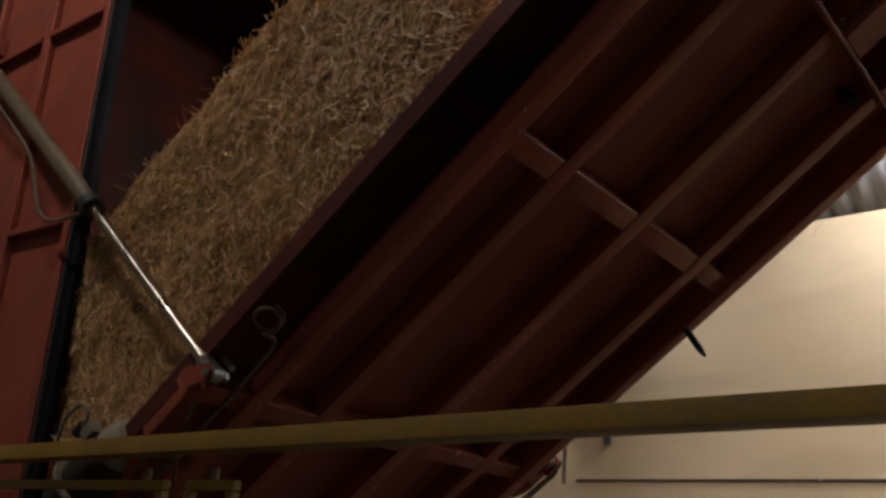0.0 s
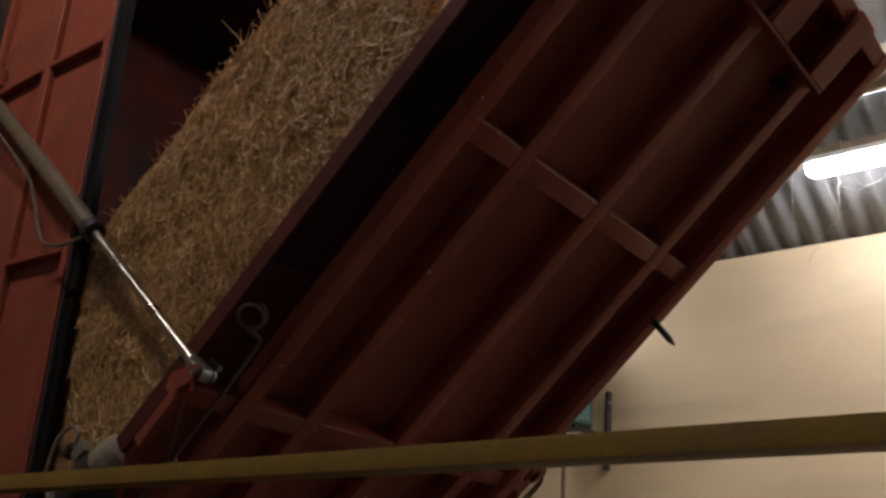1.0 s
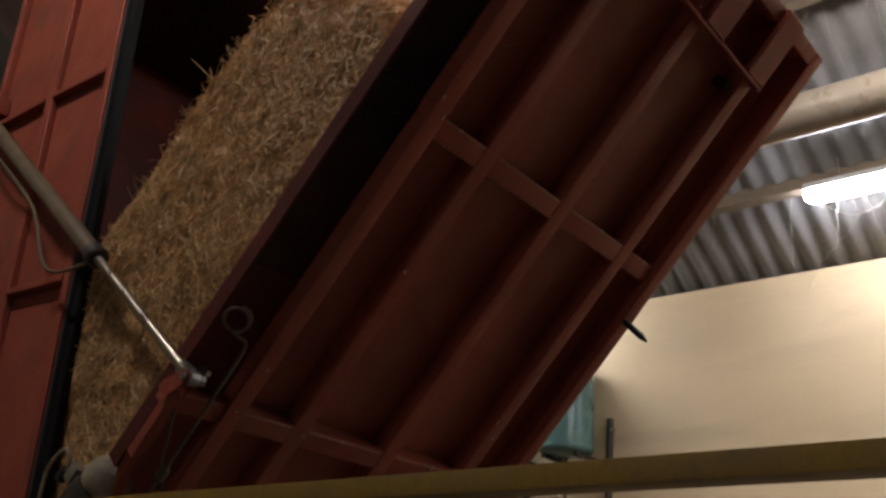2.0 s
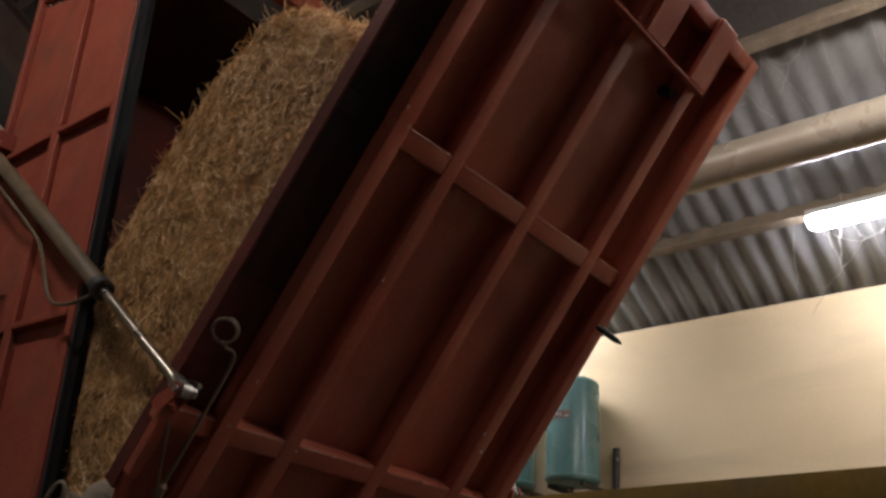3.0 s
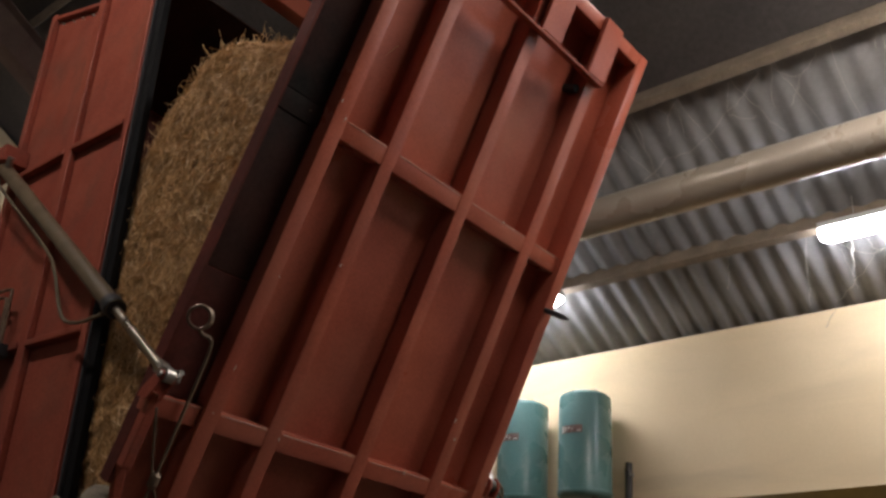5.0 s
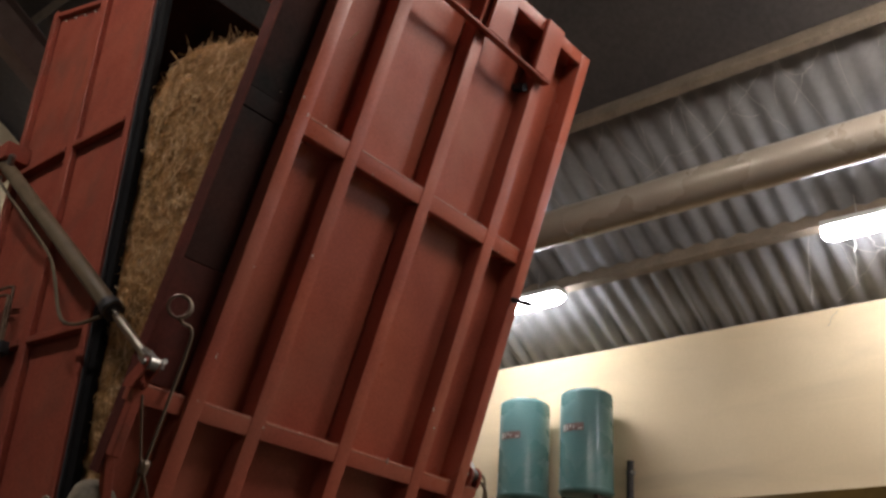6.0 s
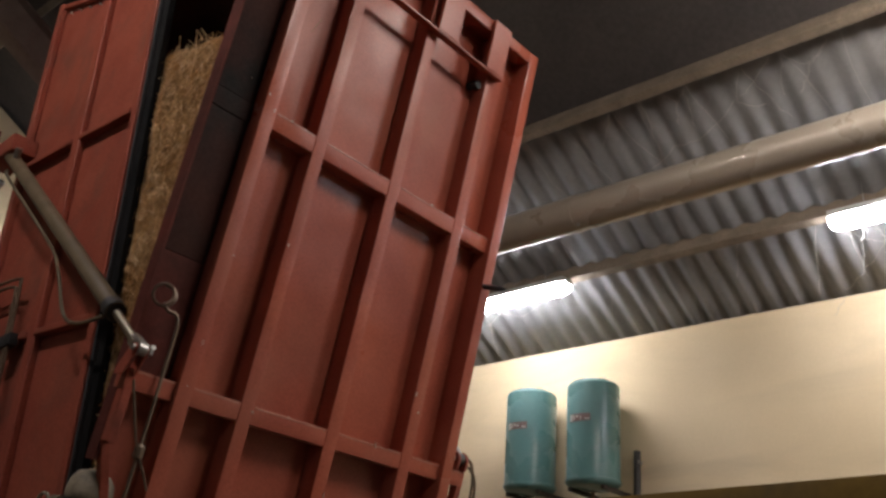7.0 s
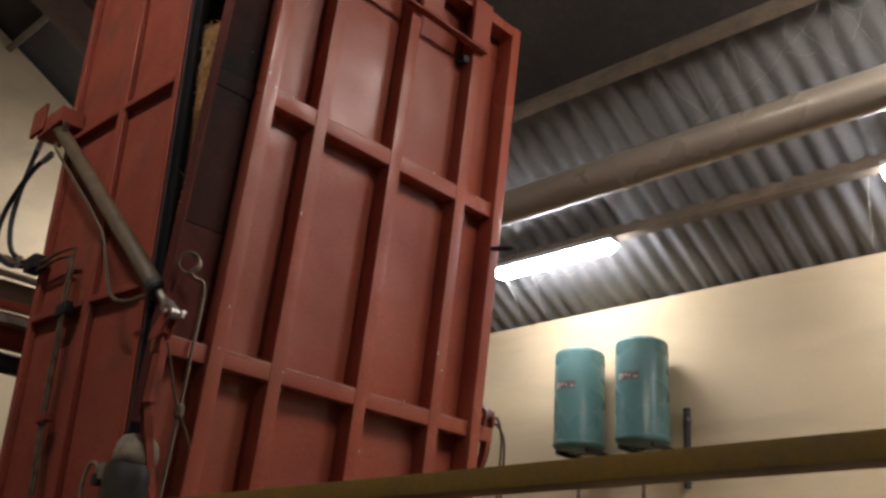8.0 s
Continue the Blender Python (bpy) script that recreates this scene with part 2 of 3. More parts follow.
def shed():
    solid("floor", box(B(), WX2 - 0.3, WX + 0.3, GY0 - 0.3, GY1 + 0.3, -0.2, 0.0), FLOOR, "dusty grey concrete floor of the shed", "floor", "structure", smooth=None)
    solid("wall_east", box(B(), WX, WX + 0.3, GY0 - 0.3, GY1 + 0.3, 0.0, EAVE), WALL, "cream painted plaster wall, stained near its top", "wall", "structure", smooth=None)
    # unseen west and south walls, made dark to cut bounced light
    solid("wall_west", box(B(), WX2 - 0.3, WX2, GY0 - 0.3, GY1 + 0.3, 0.0, EAVE), DARKWALL, "unseen wall behind the bay, kept dark to bounce little light", "wall", "structure", smooth=None)
    for name, y, mat, label in (("wall_north", GY1, WALL, "cream painted plaster gable wall"), ("wall_south", GY0 - 0.3, DARKWALL, "unseen gable wall, kept dark to bounce little light")):
        bm = B()
        pts = [(WX2, 0), (WX, 0), (WX, EAVE), (0, roof_z(0)), (WX2, EAVE)]
        a = [bm.verts.new((x, y, z)) for x, z in pts]
        b = [bm.verts.new((x, y + 0.3, z)) for x, z in pts]
        bm.faces.new(a)
        bm.faces.new(b[::-1])
        for i in range(5):
            bm.faces.new((a[i], b[i], b[(i + 1) % 5], a[(i + 1) % 5]))
        solid(name, bm, mat, label, "wall", "structure", smooth=None)
    # corrugated roof, the waves run down the slope
    for name, s in (("roof_east", 1), ("roof_west", -1)):
        bm = B()
        pitch, seg = 0.19, 10
        n = int((GY1 - GY0 + 0.6) / pitch * seg)
        xs = [5.47, 6.2, 6.9, WX + 0.5]
        rows = []
        for x in xs:
            row = []
            for i in range(n + 1):
                y = GY0 - 0.3 + i * pitch / seg
                row.append(bm.verts.new((s * x, y, EAVE + SLOPE * (WX - x) + 0.040 + 0.023 * math.sin(i * math.tau / seg))))
            rows.append(row)
        for p, q in zip(rows, rows[1:]):
            for i in range(n):
                bm.faces.new((p[i], p[i + 1], q[i + 1], q[i]))
        ob = solid(name, bm, ROOF, "dusty grey corrugated roof sheeting", "roof", "structure", smooth=60)
        mod = ob.modifiers.new("thickness", "SOLIDIFY")
        mod.thickness, mod.offset = 0.007, 1
    # plain dark slab added under the roof up to the ridge
    ang = math.degrees(math.atan(SLOPE))
    for name, s in (("ceiling_east", 1), ("ceiling_west", -1)):
        bm = B()
        ln = 5.45 * math.hypot(1, SLOPE)
        box(bm, 0 if s == 1 else -ln, ln if s == 1 else 0, GY0 - 0.3, GY1 + 0.3, 0.045, 0.065, 0.003, Matrix.Translation((0, 0, roof_z(0))) @ pose(0, 0, 0, 0, s * ang, 0))
        solid(name, bm, DARKSLAB, "plain dark slab added under the roof", "ceiling", "structure")
    # purlins and rafters
    for x in (6.82, 5.48, 4.14, 2.80, 1.46):
        for s in (1, -1):
            z = roof_z(x)
            bm = box(B(), -0.035, 0.035, GY0, GY1, -0.135, 0.05, 0.004, Matrix.Translation((s * x, 0, z + 0.012)) @ pose(0, 0, 0, 0, s * math.degrees(math.atan(SLOPE)), 0))
            solid("purlin", bm, TIMBER, "dusty timber purlin under the corrugated roof", "purlin", "structure", "purlins")
    for y in (8.2, -5.4):
        for s in (1, -1):
            bm = B()
            ln = math.hypot(WX, SLOPE * WX) - 0.1
            m = Matrix.Translation((0, y, roof_z(0) - 0.17)) @ pose(0, 0, 0, 0, s * ang, 0)
            x0, x1 = (0.05, ln) if s == 1 else (-ln, -0.05)
            box(bm, x0, x1, -0.11, 0.11, -0.015, 0.0, 0.003, m)
            box(bm, x0, x1, -0.11, 0.11, -0.40, -0.385, 0.003, m)
            box(bm, x0, x1, -0.006, 0.006, -0.385, -0.015, 0, m)
            solid("rafter", bm, RAFTER, "brown painted steel rafter under the roof", "rafter", "structure", "rafters")


def duct():
    d = thing("duct", "long round dusty grey duct under the roof", "duct")
    x, z, r = 5.4, 4.937, 0.141
    ys = [GY0, -5, -2, 0.7, 3.53, 6.3, GY1]
    for a, b in zip(ys, ys[1:]):
        part("duct_section", lathe(B(), [(r, a), (r, b)], 40, Matrix.Translation((x, 0, z)) @ pose(0, 0, 0, -90, 0, 0)), DUCT, d)
        if b < GY1:
            part("coupling", lathe(B(), [(r, b - 0.03), (r + 0.006, b - 0.03), (r + 0.006, b + 0.03), (r, b + 0.03)], 40, Matrix.Translation((x, 0, z)) @ pose(0, 0, 0, -90, 0, 0)), DUCT, d)
    for y in (-3, 0.6, 6.5):
        part("hanger", box(B(), x - 0.004, x + 0.004, y - 0.015, y + 0.015, z + r - 0.005, roof_z(x) + 0.04), STEEL, d, "thin steel hanger")
    part("bolt", lathe(B(), [(0.012, -0.01), (0.018, 0), (0.012, 0.012)], 10, pose(x - 0.06, 3.47, z - r + 0.006)), STEEL, d)


def lamp_unit(x, y, z, tube, label):
    d = thing("ceiling_lamp", label, "lamp", "fluorescent lamps", at=pose(x, y, z))
    h = 0.71
    part("housing", box(B(), -0.085, 0.085, -h, h, 0.045, 0.095, 0.012), WHITEMETAL, d, "white sheet metal housing")
    # prismatic diffuser with sloped ends
    bm = B()
    prof = [(-0.085, 0.045), (-0.075, -0.015), (-0.045, -0.04), (0.045, -0.04), (0.075, -0.015), (0.085, 0.045)]
    rings = [[bm.verts.new((px * k, yy, 0.045 + (pz - 0.045) * k)) for px, pz in prof] for yy, k in ((-h, 0.75), (-h + 0.06, 1), (h - 0.06, 1), (h, 0.75))]
    for p, q in zip(rings, rings[1:]):
        for i in range(5):
            bm.faces.new((p[i], p[i + 1], q[i + 1], q[i]))
    bm.faces.new(rings[0])
    bm.faces.new(rings[-1][::-1])
    part("diffuser", bm, tube, d, "glowing diffuser")
    for yy in (-0.45, 0.45):
        part("hanger", rod_between(B(), (0, yy, 0.09), (0, yy, roof_z(x) - z + 0.03), 0.004, 6), STEEL, d, "thin wire hanger")
    return d


def lamps():
    # the one at -2.51 is unseen, added to brighten door and roof
    for y in (-2.51, 1.33, 5.17):
        lamp_unit(6.7, y, 4.985, TUBE, "lit fluorescent lamp with cobwebs along the cream wall")
    # unseen lamp, added to light the sides that face this wall
    lamp_unit(-6.7, -1.0, 4.985, TUBE, "unseen lit lamp added along the opposite shed wall")
    # unseen pair, added to light the door's face as it rises
    for x in (2.9, 4.3):
        lamp_unit(x, 0.2, 5.5, BAYFILL, "unseen lit warm lamp added high over the loading bay")
    # out of view, added to brighten chamber side and bale from above
    lamp_unit(-0.4, 3.4, 6.3, SIDEFILL, "unseen lit warm lamp added high beside the machine")
    # hidden by the chamber, added to brighten the gable wall
    lamp_unit(4.3, 8.6, 5.7, TUBE, "unseen lit lamp added behind the machine near the gable wall")


def tank(y):
    d = thing("pressure_tank", "teal enamelled upright pressure tank against the cream wall", "tank", "pressure tanks", at=pose(7.25, y, 3.258))
    r, h = 0.244, 0.945
    prof = [(0.02, -0.02), (r - 0.06, -0.018), (r - 0.02, -0.008), (r, 0.015), (r, h - 0.034), (r - 0.003, h - 0.022), (r - 0.010, h - 0.012), (r - 0.030, h + 0.004), (r - 0.07, h + 0.022), (r - 0.13, h + 0.034), (0.02, h + 0.042)]
    part("shell", lathe(B(), prof, 48), TEAL, d)
    part("rim", lathe(B(), [(r + 0.001, 0.022), (r + 0.007, 0.026), (r + 0.007, 0.046), (r + 0.001, 0.05)], 48), TEAL, d)
    part("valve", rod_between(B(), (0, -0.12, h + 0.01), (0, -0.12, h + 0.068), 0.007, 10), STEEL, d, "small steel valve stub")
    part("pipe", rod_between(B(), (0, 0, -0.05), (0, 0, -0.75), 0.018, 12), RUSTY, d, "browned steel pipe below the tank")
    for a in (-0.17, 0.17):
        part("bracket", box(B(), -0.12, 0.35, a - 0.02, a + 0.02, -0.05, -0.012, 0.003), MOTOR, d, "dark steel wall bracket")
    # curved label plate with printed bars, facing the bay
    lab = B()
    a0, a1, n = math.radians(154), math.radians(206), 10
    for k in range(n):
        p, q = a0 + (a1 - a0) * k / n, a0 + (a1 - a0) * (k + 1) / n
        vs = [lab.verts.new(((r + 0.003) * math.cos(t), (r + 0.003) * math.sin(t), z)) for t, z in ((p, 0.545), (q, 0.545), (q, 0.615), (p, 0.615))]
        lab.faces.new(vs)
    bmesh.ops.remove_doubles(lab, verts=list(lab.verts), dist=1e-5)
    plate = part("label_plate", lab, LABELRED, d, "small brown printed label")
    for t0, t1, z0, z1 in ((155, 164, 0.550, 0.610), (166, 170, 0.558, 0.602), (174, 178, 0.575, 0.602), (183, 186, 0.562, 0.590), (194, 203, 0.556, 0.570)):
        p, q = math.radians(t0), math.radians(t1)
        mid = (p + q) / 2
        ink = B()
        for u, w in ((p, mid), (mid, q)):
            ink.faces.new([ink.verts.new(((r + 0.006) * math.cos(t), (r + 0.006) * math.sin(t), z)) for t, z in ((u, z0), (w, z0), (w, z1), (u, z1))])
        bmesh.ops.remove_doubles(ink, verts=list(ink.verts), dist=1e-5)
        part("print_bar", ink, LABEL, plate)


def wall_fittings():
    c = thing("conduit", "thin dark conduit along the cream wall", "conduit")
    part("tube", rod_between(B(), (WX - 0.012, GY0, 2.588), (WX - 0.012, 4.6, 2.588), 0.011, 8), RAFTER, c)
    for y in (-4, -1, 1, 2.4, 3.8):
        part("clip", box(B(), WX - 0.028, WX, y - 0.012, y + 0.012, 2.571, 2.605, 0.002), STEEL, c)
    s = thing("wall_pipe", "dark upright pipe beside the pressure tanks on the wall", "pipe")
    part("tube", sweep(B(), smooth_path([(WX - 0.04, 4.25, 3.62), (WX - 0.05, 4.25, 3.3), (WX - 0.05, 4.26, 3.1), (WX - 0.05, 4.26, 2.9)]), 0.032, 10), MOTOR, s)
    part("clip", box(B(), WX - 0.07, WX, 4.22, 4.28, 3.5, 3.53, 0.002), STEEL, s)


# ---- the machine ----
X0, X1 = 1.898, 3.49   # door frame
FLX = 1.69            # edge of the side flange
RIBS = ((1.898, 1.966, -0.065), (2.196, 2.262, -0.062), (2.668, 2.738, -0.062), (3.146, 3.216, -0.062), (3.422, 3.490, -0.088))
TOPU, BOTU = 3.462, -0.12


def build_door():
    d = thing("tilting_door", "red painted ribbed steel door tilting up with a straw bale", "machine door", at=pose(0, HINGE_Y, HINGE_Z, TILT[0][1]))
    bm = box(B(), X0 + 0.002, X1 - 0.01, 0.03, 0.038, BOTU, TOPU - 0.01)
    box(bm, FLX + 0.006, X0 + 0.002, 0.03, 0.038, 0.80, TOPU - 0.01)
    box(bm, FLX + 0.075, X0 + 0.002, 0.03, 0.038, 0.30, 0.80)
    part("skin", bm, RED, d, smooth=None)
    for a, b, front in RIBS:
        part("rib", box(B(), a, b, front, 0.029, BOTU, TOPU, 0.006, None, 2), RED, d)
    for u0, u1, a, b in ((2.254, 2.336, X0, X1), (1.066, 1.142, FLX, 3.605), (3.398, TOPU, X0, X1), (-0.12, -0.05, X0, X1)):
        cuts = [a] + [c for r in RIBS for c in r[:2] if a <= c <= b] + [b]
        seq = sorted(set(cuts))
        ribset = {(round(p, 3), round(q, 3)) for p, q, _ in RIBS}
        for p, q in zip(seq, seq[1:]):
            if (round(p, 3), round(q, 3)) in ribset or q - p < 0.004:
                continue
            front = -0.045 if p < X0 - 0.001 else -0.084 if u1 == TOPU else -0.059
            part("rung", box(B(), p - (0.012 if p > X0 - 0.001 else 0), q + 0.012, front, 0.029, u0, u1, 0.007, None, 2), RED, d)
            # pale strip painted as the highlight on the rung's upper edge
            if 1.0 < u0 < 2.5:
                part("edge_glint", box(B(), p + 0.008, q - 0.008, front - 0.0015, front + 0.006, u1 - 0.010, u1 - 0.0045, 0.0012, None, 1), EDGEGLINT, d, "pale painted highlight along the edge", None)
    # flange: edge strip, and dark sheets painting the shade in its bays
    part("edge_strip", box(B(), FLX + 0.002, FLX + 0.014, 0.000, 0.066, 0.80, TOPU - 0.02), SHADERED, d, "dark red return along the flange", None)
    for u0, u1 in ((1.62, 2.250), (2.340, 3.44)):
        part("flange_sheet", box(B(), FLX + 0.014, X0 - 0.004, 0.006, 0.028, u0, u1, 0.004), SHADEBLACK, d, "dark sheet with the flange bay's shade in its colour")
    part("flange_plate", box(B(), FLX + 0.014, X0 - 0.004, 0.006, 0.028, 1.148, 1.617, 0.003), SHADERED, d, "dark red plate with the flange's shade in its colour", None)
    part("flange_rung", box(B(), FLX + 0.014, X0 - 0.004, 0.002, 0.028, 2.253, 2.337, 0.004), SHADEBLACK, d)
    # latch at the top
    part("latch_bar", box(B(), 2.24, 3.215, -0.112, -0.063, 3.158, 3.170, 0.002, None, 1), RED, d, "flat red latch bar", None)
    for a, b, top in ((2.69, 2.84, 3.445), (3.075, 3.215, 3.462)):
        part("latch_plate", box(B(), a, b, -0.112, -0.086, 3.172, top, 0.004, None, 1), RED, d, smooth=None)
    part("latch_bolt", rod_between(B(), (3.118, -0.040, 3.10), (3.118, 0.03, 3.10), 0.022, 14), RUBBER, d, "dark bolt under the latch")
    # cylinder ears on the flange
    for xa in (PIN_X - 0.027, PIN_X + 0.020):
        bm = B()
        prof = [(0.01, 1.11), (0.005, 1.14), (-0.060, 1.228), (-0.083, 1.231), (-0.096, 1.216), (-0.094, 1.196), (-0.058, 1.12), (-0.03, 1.11)]
        p = [bm.verts.new((xa, a, c)) for a, c in prof]
        q = [bm.verts.new((xa + 0.007, a, c)) for a, c in prof]
        bm.faces.new(p)
        bm.faces.new(q[::-1])
        for k in range(len(prof)):
            bm.faces.new((p[k], q[k], q[(k + 1) % len(prof)], p[(k + 1) % len(prof)]))
        part("ear", bm, RED_OLD, d, smooth=None)
    bm = box(B(), PIN_X + 0.002, PIN_X + 0.038, -0.045, 0.029, 0.87, 1.075, 0.003, None, 1)
    v = Vector((0.12, 0, -0.38))
    box(bm, -0.018, 0.018, -0.004, 0.029, 0.0, v.length, 0.003, Matrix.Translation((PIN_X + 0.020, 0, 0.88)) @ pose(0, 0, 0, 0, math.degrees(math.atan2(v.x, v.z)), 0), 1)
    part("gusset", bm, RED_OLD, d, smooth=None)
    part("pin", rod_between(B(), (PIN_X - 0.038, PIN[1], PIN[0]), (PIN_X + 0.044, PIN[1], PIN[0]), 0.012, 14), STEEL, d, "steel pivot pin")
    part("pin_nut", rod_between(B(), (PIN_X + 0.032, PIN[1], PIN[0]), (PIN_X + 0.044, PIN[1], PIN[0]), 0.019, 6), STEEL, d)
    part("stud", rod_between(B(), (1.752, -0.06, 1.235), (1.752, 0.03, 1.21), 0.010, 10), STEEL, d)
    # hook rod with a coiled eye
    eye = [Vector((1.722, -0.062, 1.436)) + 0.041 * (math.cos(a) * Vector((0.85, -0.53, 0)) + math.sin(a) * Vector((0, 0, 1))) + Vector((0.66, 0.75, 0)) * 0.0055 * a for a in [-1.2 + k * 0.32 for k in range(30)]]
    part("ring", sweep(B(), eye, 0.006, 8), HOOKSTEEL, d, "bent steel eye")
    hk = smooth_path([(1.747, -0.05, 1.402), (1.77, -0.05, 1.384), (1.80, -0.055, 1.380), (1.816, -0.058, 1.352), (1.820, -0.06, 1.27), (1.815, -0.070, 1.02), (1.812, -0.075, 0.86), (1.808, -0.078, 0.72), (1.800, -0.085, 0.36), (1.795, -0.085, 0.05)], 6)
    part("hook_rod", sweep(B(), hk, 0.0072, 8), HOOKSTEEL, d, "bent bare steel rod")
    part("knot", lathe(B(), [(0.010, -0.03), (0.019, -0.018), (0.019, 0.018), (0.010, 0.03)], 12, pose(1.812, -0.075, 0.86)), HOOKSTEEL, d)
    part("link", sweep(B(), smooth_path([(1.700, -0.085, 1.10), (1.735, -0.085, 1.01), (1.79, -0.085, 0.88), (1.85, -0.085, 0.79), (1.885, -0.08, 0.735)]), 0.005, 6), HOOKSTEEL, d, "thin steel link")
    # spike at the far edge
    bm = rod_between(B(), (3.436, -0.080, 2.072), (3.449, -0.190, 2.062), 0.014, 12)
    rod_between(bm, (3.449, -0.190, 2.062), (3.453, -0.224, 2.059), 0.014, 12, 0.005)
    part("spike", bm, RUBBER, d, "dark pointed steel peg")
    # knuckle, pin and hook arm of the far cylinder
    for xa in (3.530, 3.590):
        bm = B()
        prof = [(0.03, 1.142), (-0.075, 1.142), (-0.082, 1.19), (-0.070, 1.222), (-0.045, 1.236), (-0.015, 1.228), (0.03, 1.17)]
        f = [bm.verts.new((xa, n, u)) for n, u in prof]
        g = [bm.verts.new((xa + 0.014, n, u)) for n, u in prof]
        bm.faces.new(f)
        bm.faces.new(g[::-1])
        for k in range(len(prof)):
            bm.faces.new((f[k], g[k], g[(k + 1) % len(prof)], f[(k + 1) % len(prof)]))
        part("ear", bm, RED_OLD, d, smooth=None)
    bm = B()
    arc = [(0.010 - 0.075 * math.cos(a), 1.066 - 0.16 * math.sin(a)) for a in [k * math.pi / 16 for k in range(9)]]
    inner = [(0.010 - 0.030 * math.cos(a), 1.066 - 0.11 * math.sin(a)) for a in [k * math.pi / 16 for k in range(9)]]
    loops = [[bm.verts.new((xa, n, u)) for n, u in arc + inner[::-1]] for xa in (3.572, 3.604)]
    bm.faces.new(loops[0])
    bm.faces.new(loops[1][::-1])
    for k in range(18):
        bm.faces.new((loops[0][k], loops[1][k], loops[1][(k + 1) % 18], loops[0][(k + 1) % 18]))
    part("hook_arm", bm, RED_OLD, d, "curved red hook arm", None)
    part("pin", rod_between(B(), (3.515, -0.042, 1.196), (3.622, -0.042, 1.196), 0.017, 14), STEEL, d)
    part("far_eye", rod_between(B(), (3.548, -0.042, 1.196), (3.586, -0.042, 1.196), 0.032, 18), MOTOR, d, "dark rod eye")
    part("far_rod", rod_between(B(), (3.567, -0.036, 1.215), (3.567, 0.15, 1.40), 0.020, 14), STEEL, d)
    for k in (0, 1):
        part("far_hose", sweep(B(), smooth_path([(3.60, -0.03, 1.215 - 0.03 * k), (3.68, -0.03, 1.20 - 0.03 * k), (3.745 + 0.02 * k, -0.01, 1.11), (3.775 + 0.03 * k, 0.01, 0.98), (3.79 + 0.03 * k, 0.02, 0.70)]), 0.007, 8), BARREL, d, "thin brown hose")
    # hinge tube
    part("hinge_tube", rod_between(B(), (1.60, 0, 0), (3.65, 0, 0), 0.05, 20), RED_OLD, d)
    # actuator by the hinge end
    m = pose(1.764, 0.085, 0.695, 3, 0, 0) @ Matrix.Diagonal((1.02, 1.02, 1, 1))
    part("actuator", lathe(B(), [(0.09, -0.34), (0.098, -0.32), (0.098, -0.20), (0.098, -0.10), (0.094, -0.065), (0.088, -0.05), (0.086, -0.04)], 28, m), MOTOR, d, "dark grey actuator body")
    part("actuator_cap", lathe(B(), [(0.080, -0.038), (0.084, -0.03), (0.084, -0.005), (0.078, 0.03), (0.060, 0.058), (0.03, 0.07), (0.01, 0.072)], 28, m), CAP, d, "worn pale domed cap")
    part("actuator_flange", lathe(B(), [(0.098, -0.225), (0.118, -0.225), (0.122, -0.22), (0.122, -0.212), (0.118, -0.207), (0.098, -0.207)], 28, m), CAP, d)
    part("connector", box(B(), 1.690, 1.735, 0.170, 0.222, 0.585, 0.650, 0.010), CAP, d, "pale cable connector")
    part("connector", rod_between(B(), (1.700, 0.235, 0.560), (1.700, 0.235, 0.605), 0.020, 14), MOTOR, d, "dark cable gland")
    part("cable", sweep(B(), smooth_path([(1.700, 0.235, 0.605), (1.695, 0.250, 0.640), (1.690, 0.285, 0.645), (1.690, 0.315, 0.610), (1.690, 0.320, 0.530), (1.70, 0.27, 0.43)]), 0.007, 8), CAP, d, "pale looped cable")
    # small chips in the paint along ribs and rungs
    rng = random.Random(3)
    bm = B()
    for _ in range(18):
        a, c, _ = rng.choice(RIBS[:4])
        if rng.random() < 0.6:
            x, u = rng.choice((a + 0.004, c - 0.004, rng.uniform(a, c))), rng.uniform(0.4, 3.4)
        else:
            x, u = rng.uniform(X0, X1), rng.choice((1.138, 2.332, 2.258, 1.070))
        w, h = rng.uniform(0.0015, 0.004), rng.uniform(0.002, 0.012)
        n = 6
        ring = [bm.verts.new((x + w * rng.uniform(0.6, 1.2) * math.cos(k * math.tau / n), -0.0665, u + h * rng.uniform(0.6, 1.2) * math.sin(k * math.tau / n))) for k in range(n)]
        back = [bm.verts.new((v.co.x, -0.060, v.co.z)) for v in ring]
        bm.faces.new(ring)
        for k in range(n):
            bm.faces.new((ring[k], back[k], back[(k + 1) % n], ring[(k + 1) % n]))
    tagged(part("paint_chip", bm, CHIP, d, "small pale chips in the paint", None), kind="stuff")
    return d


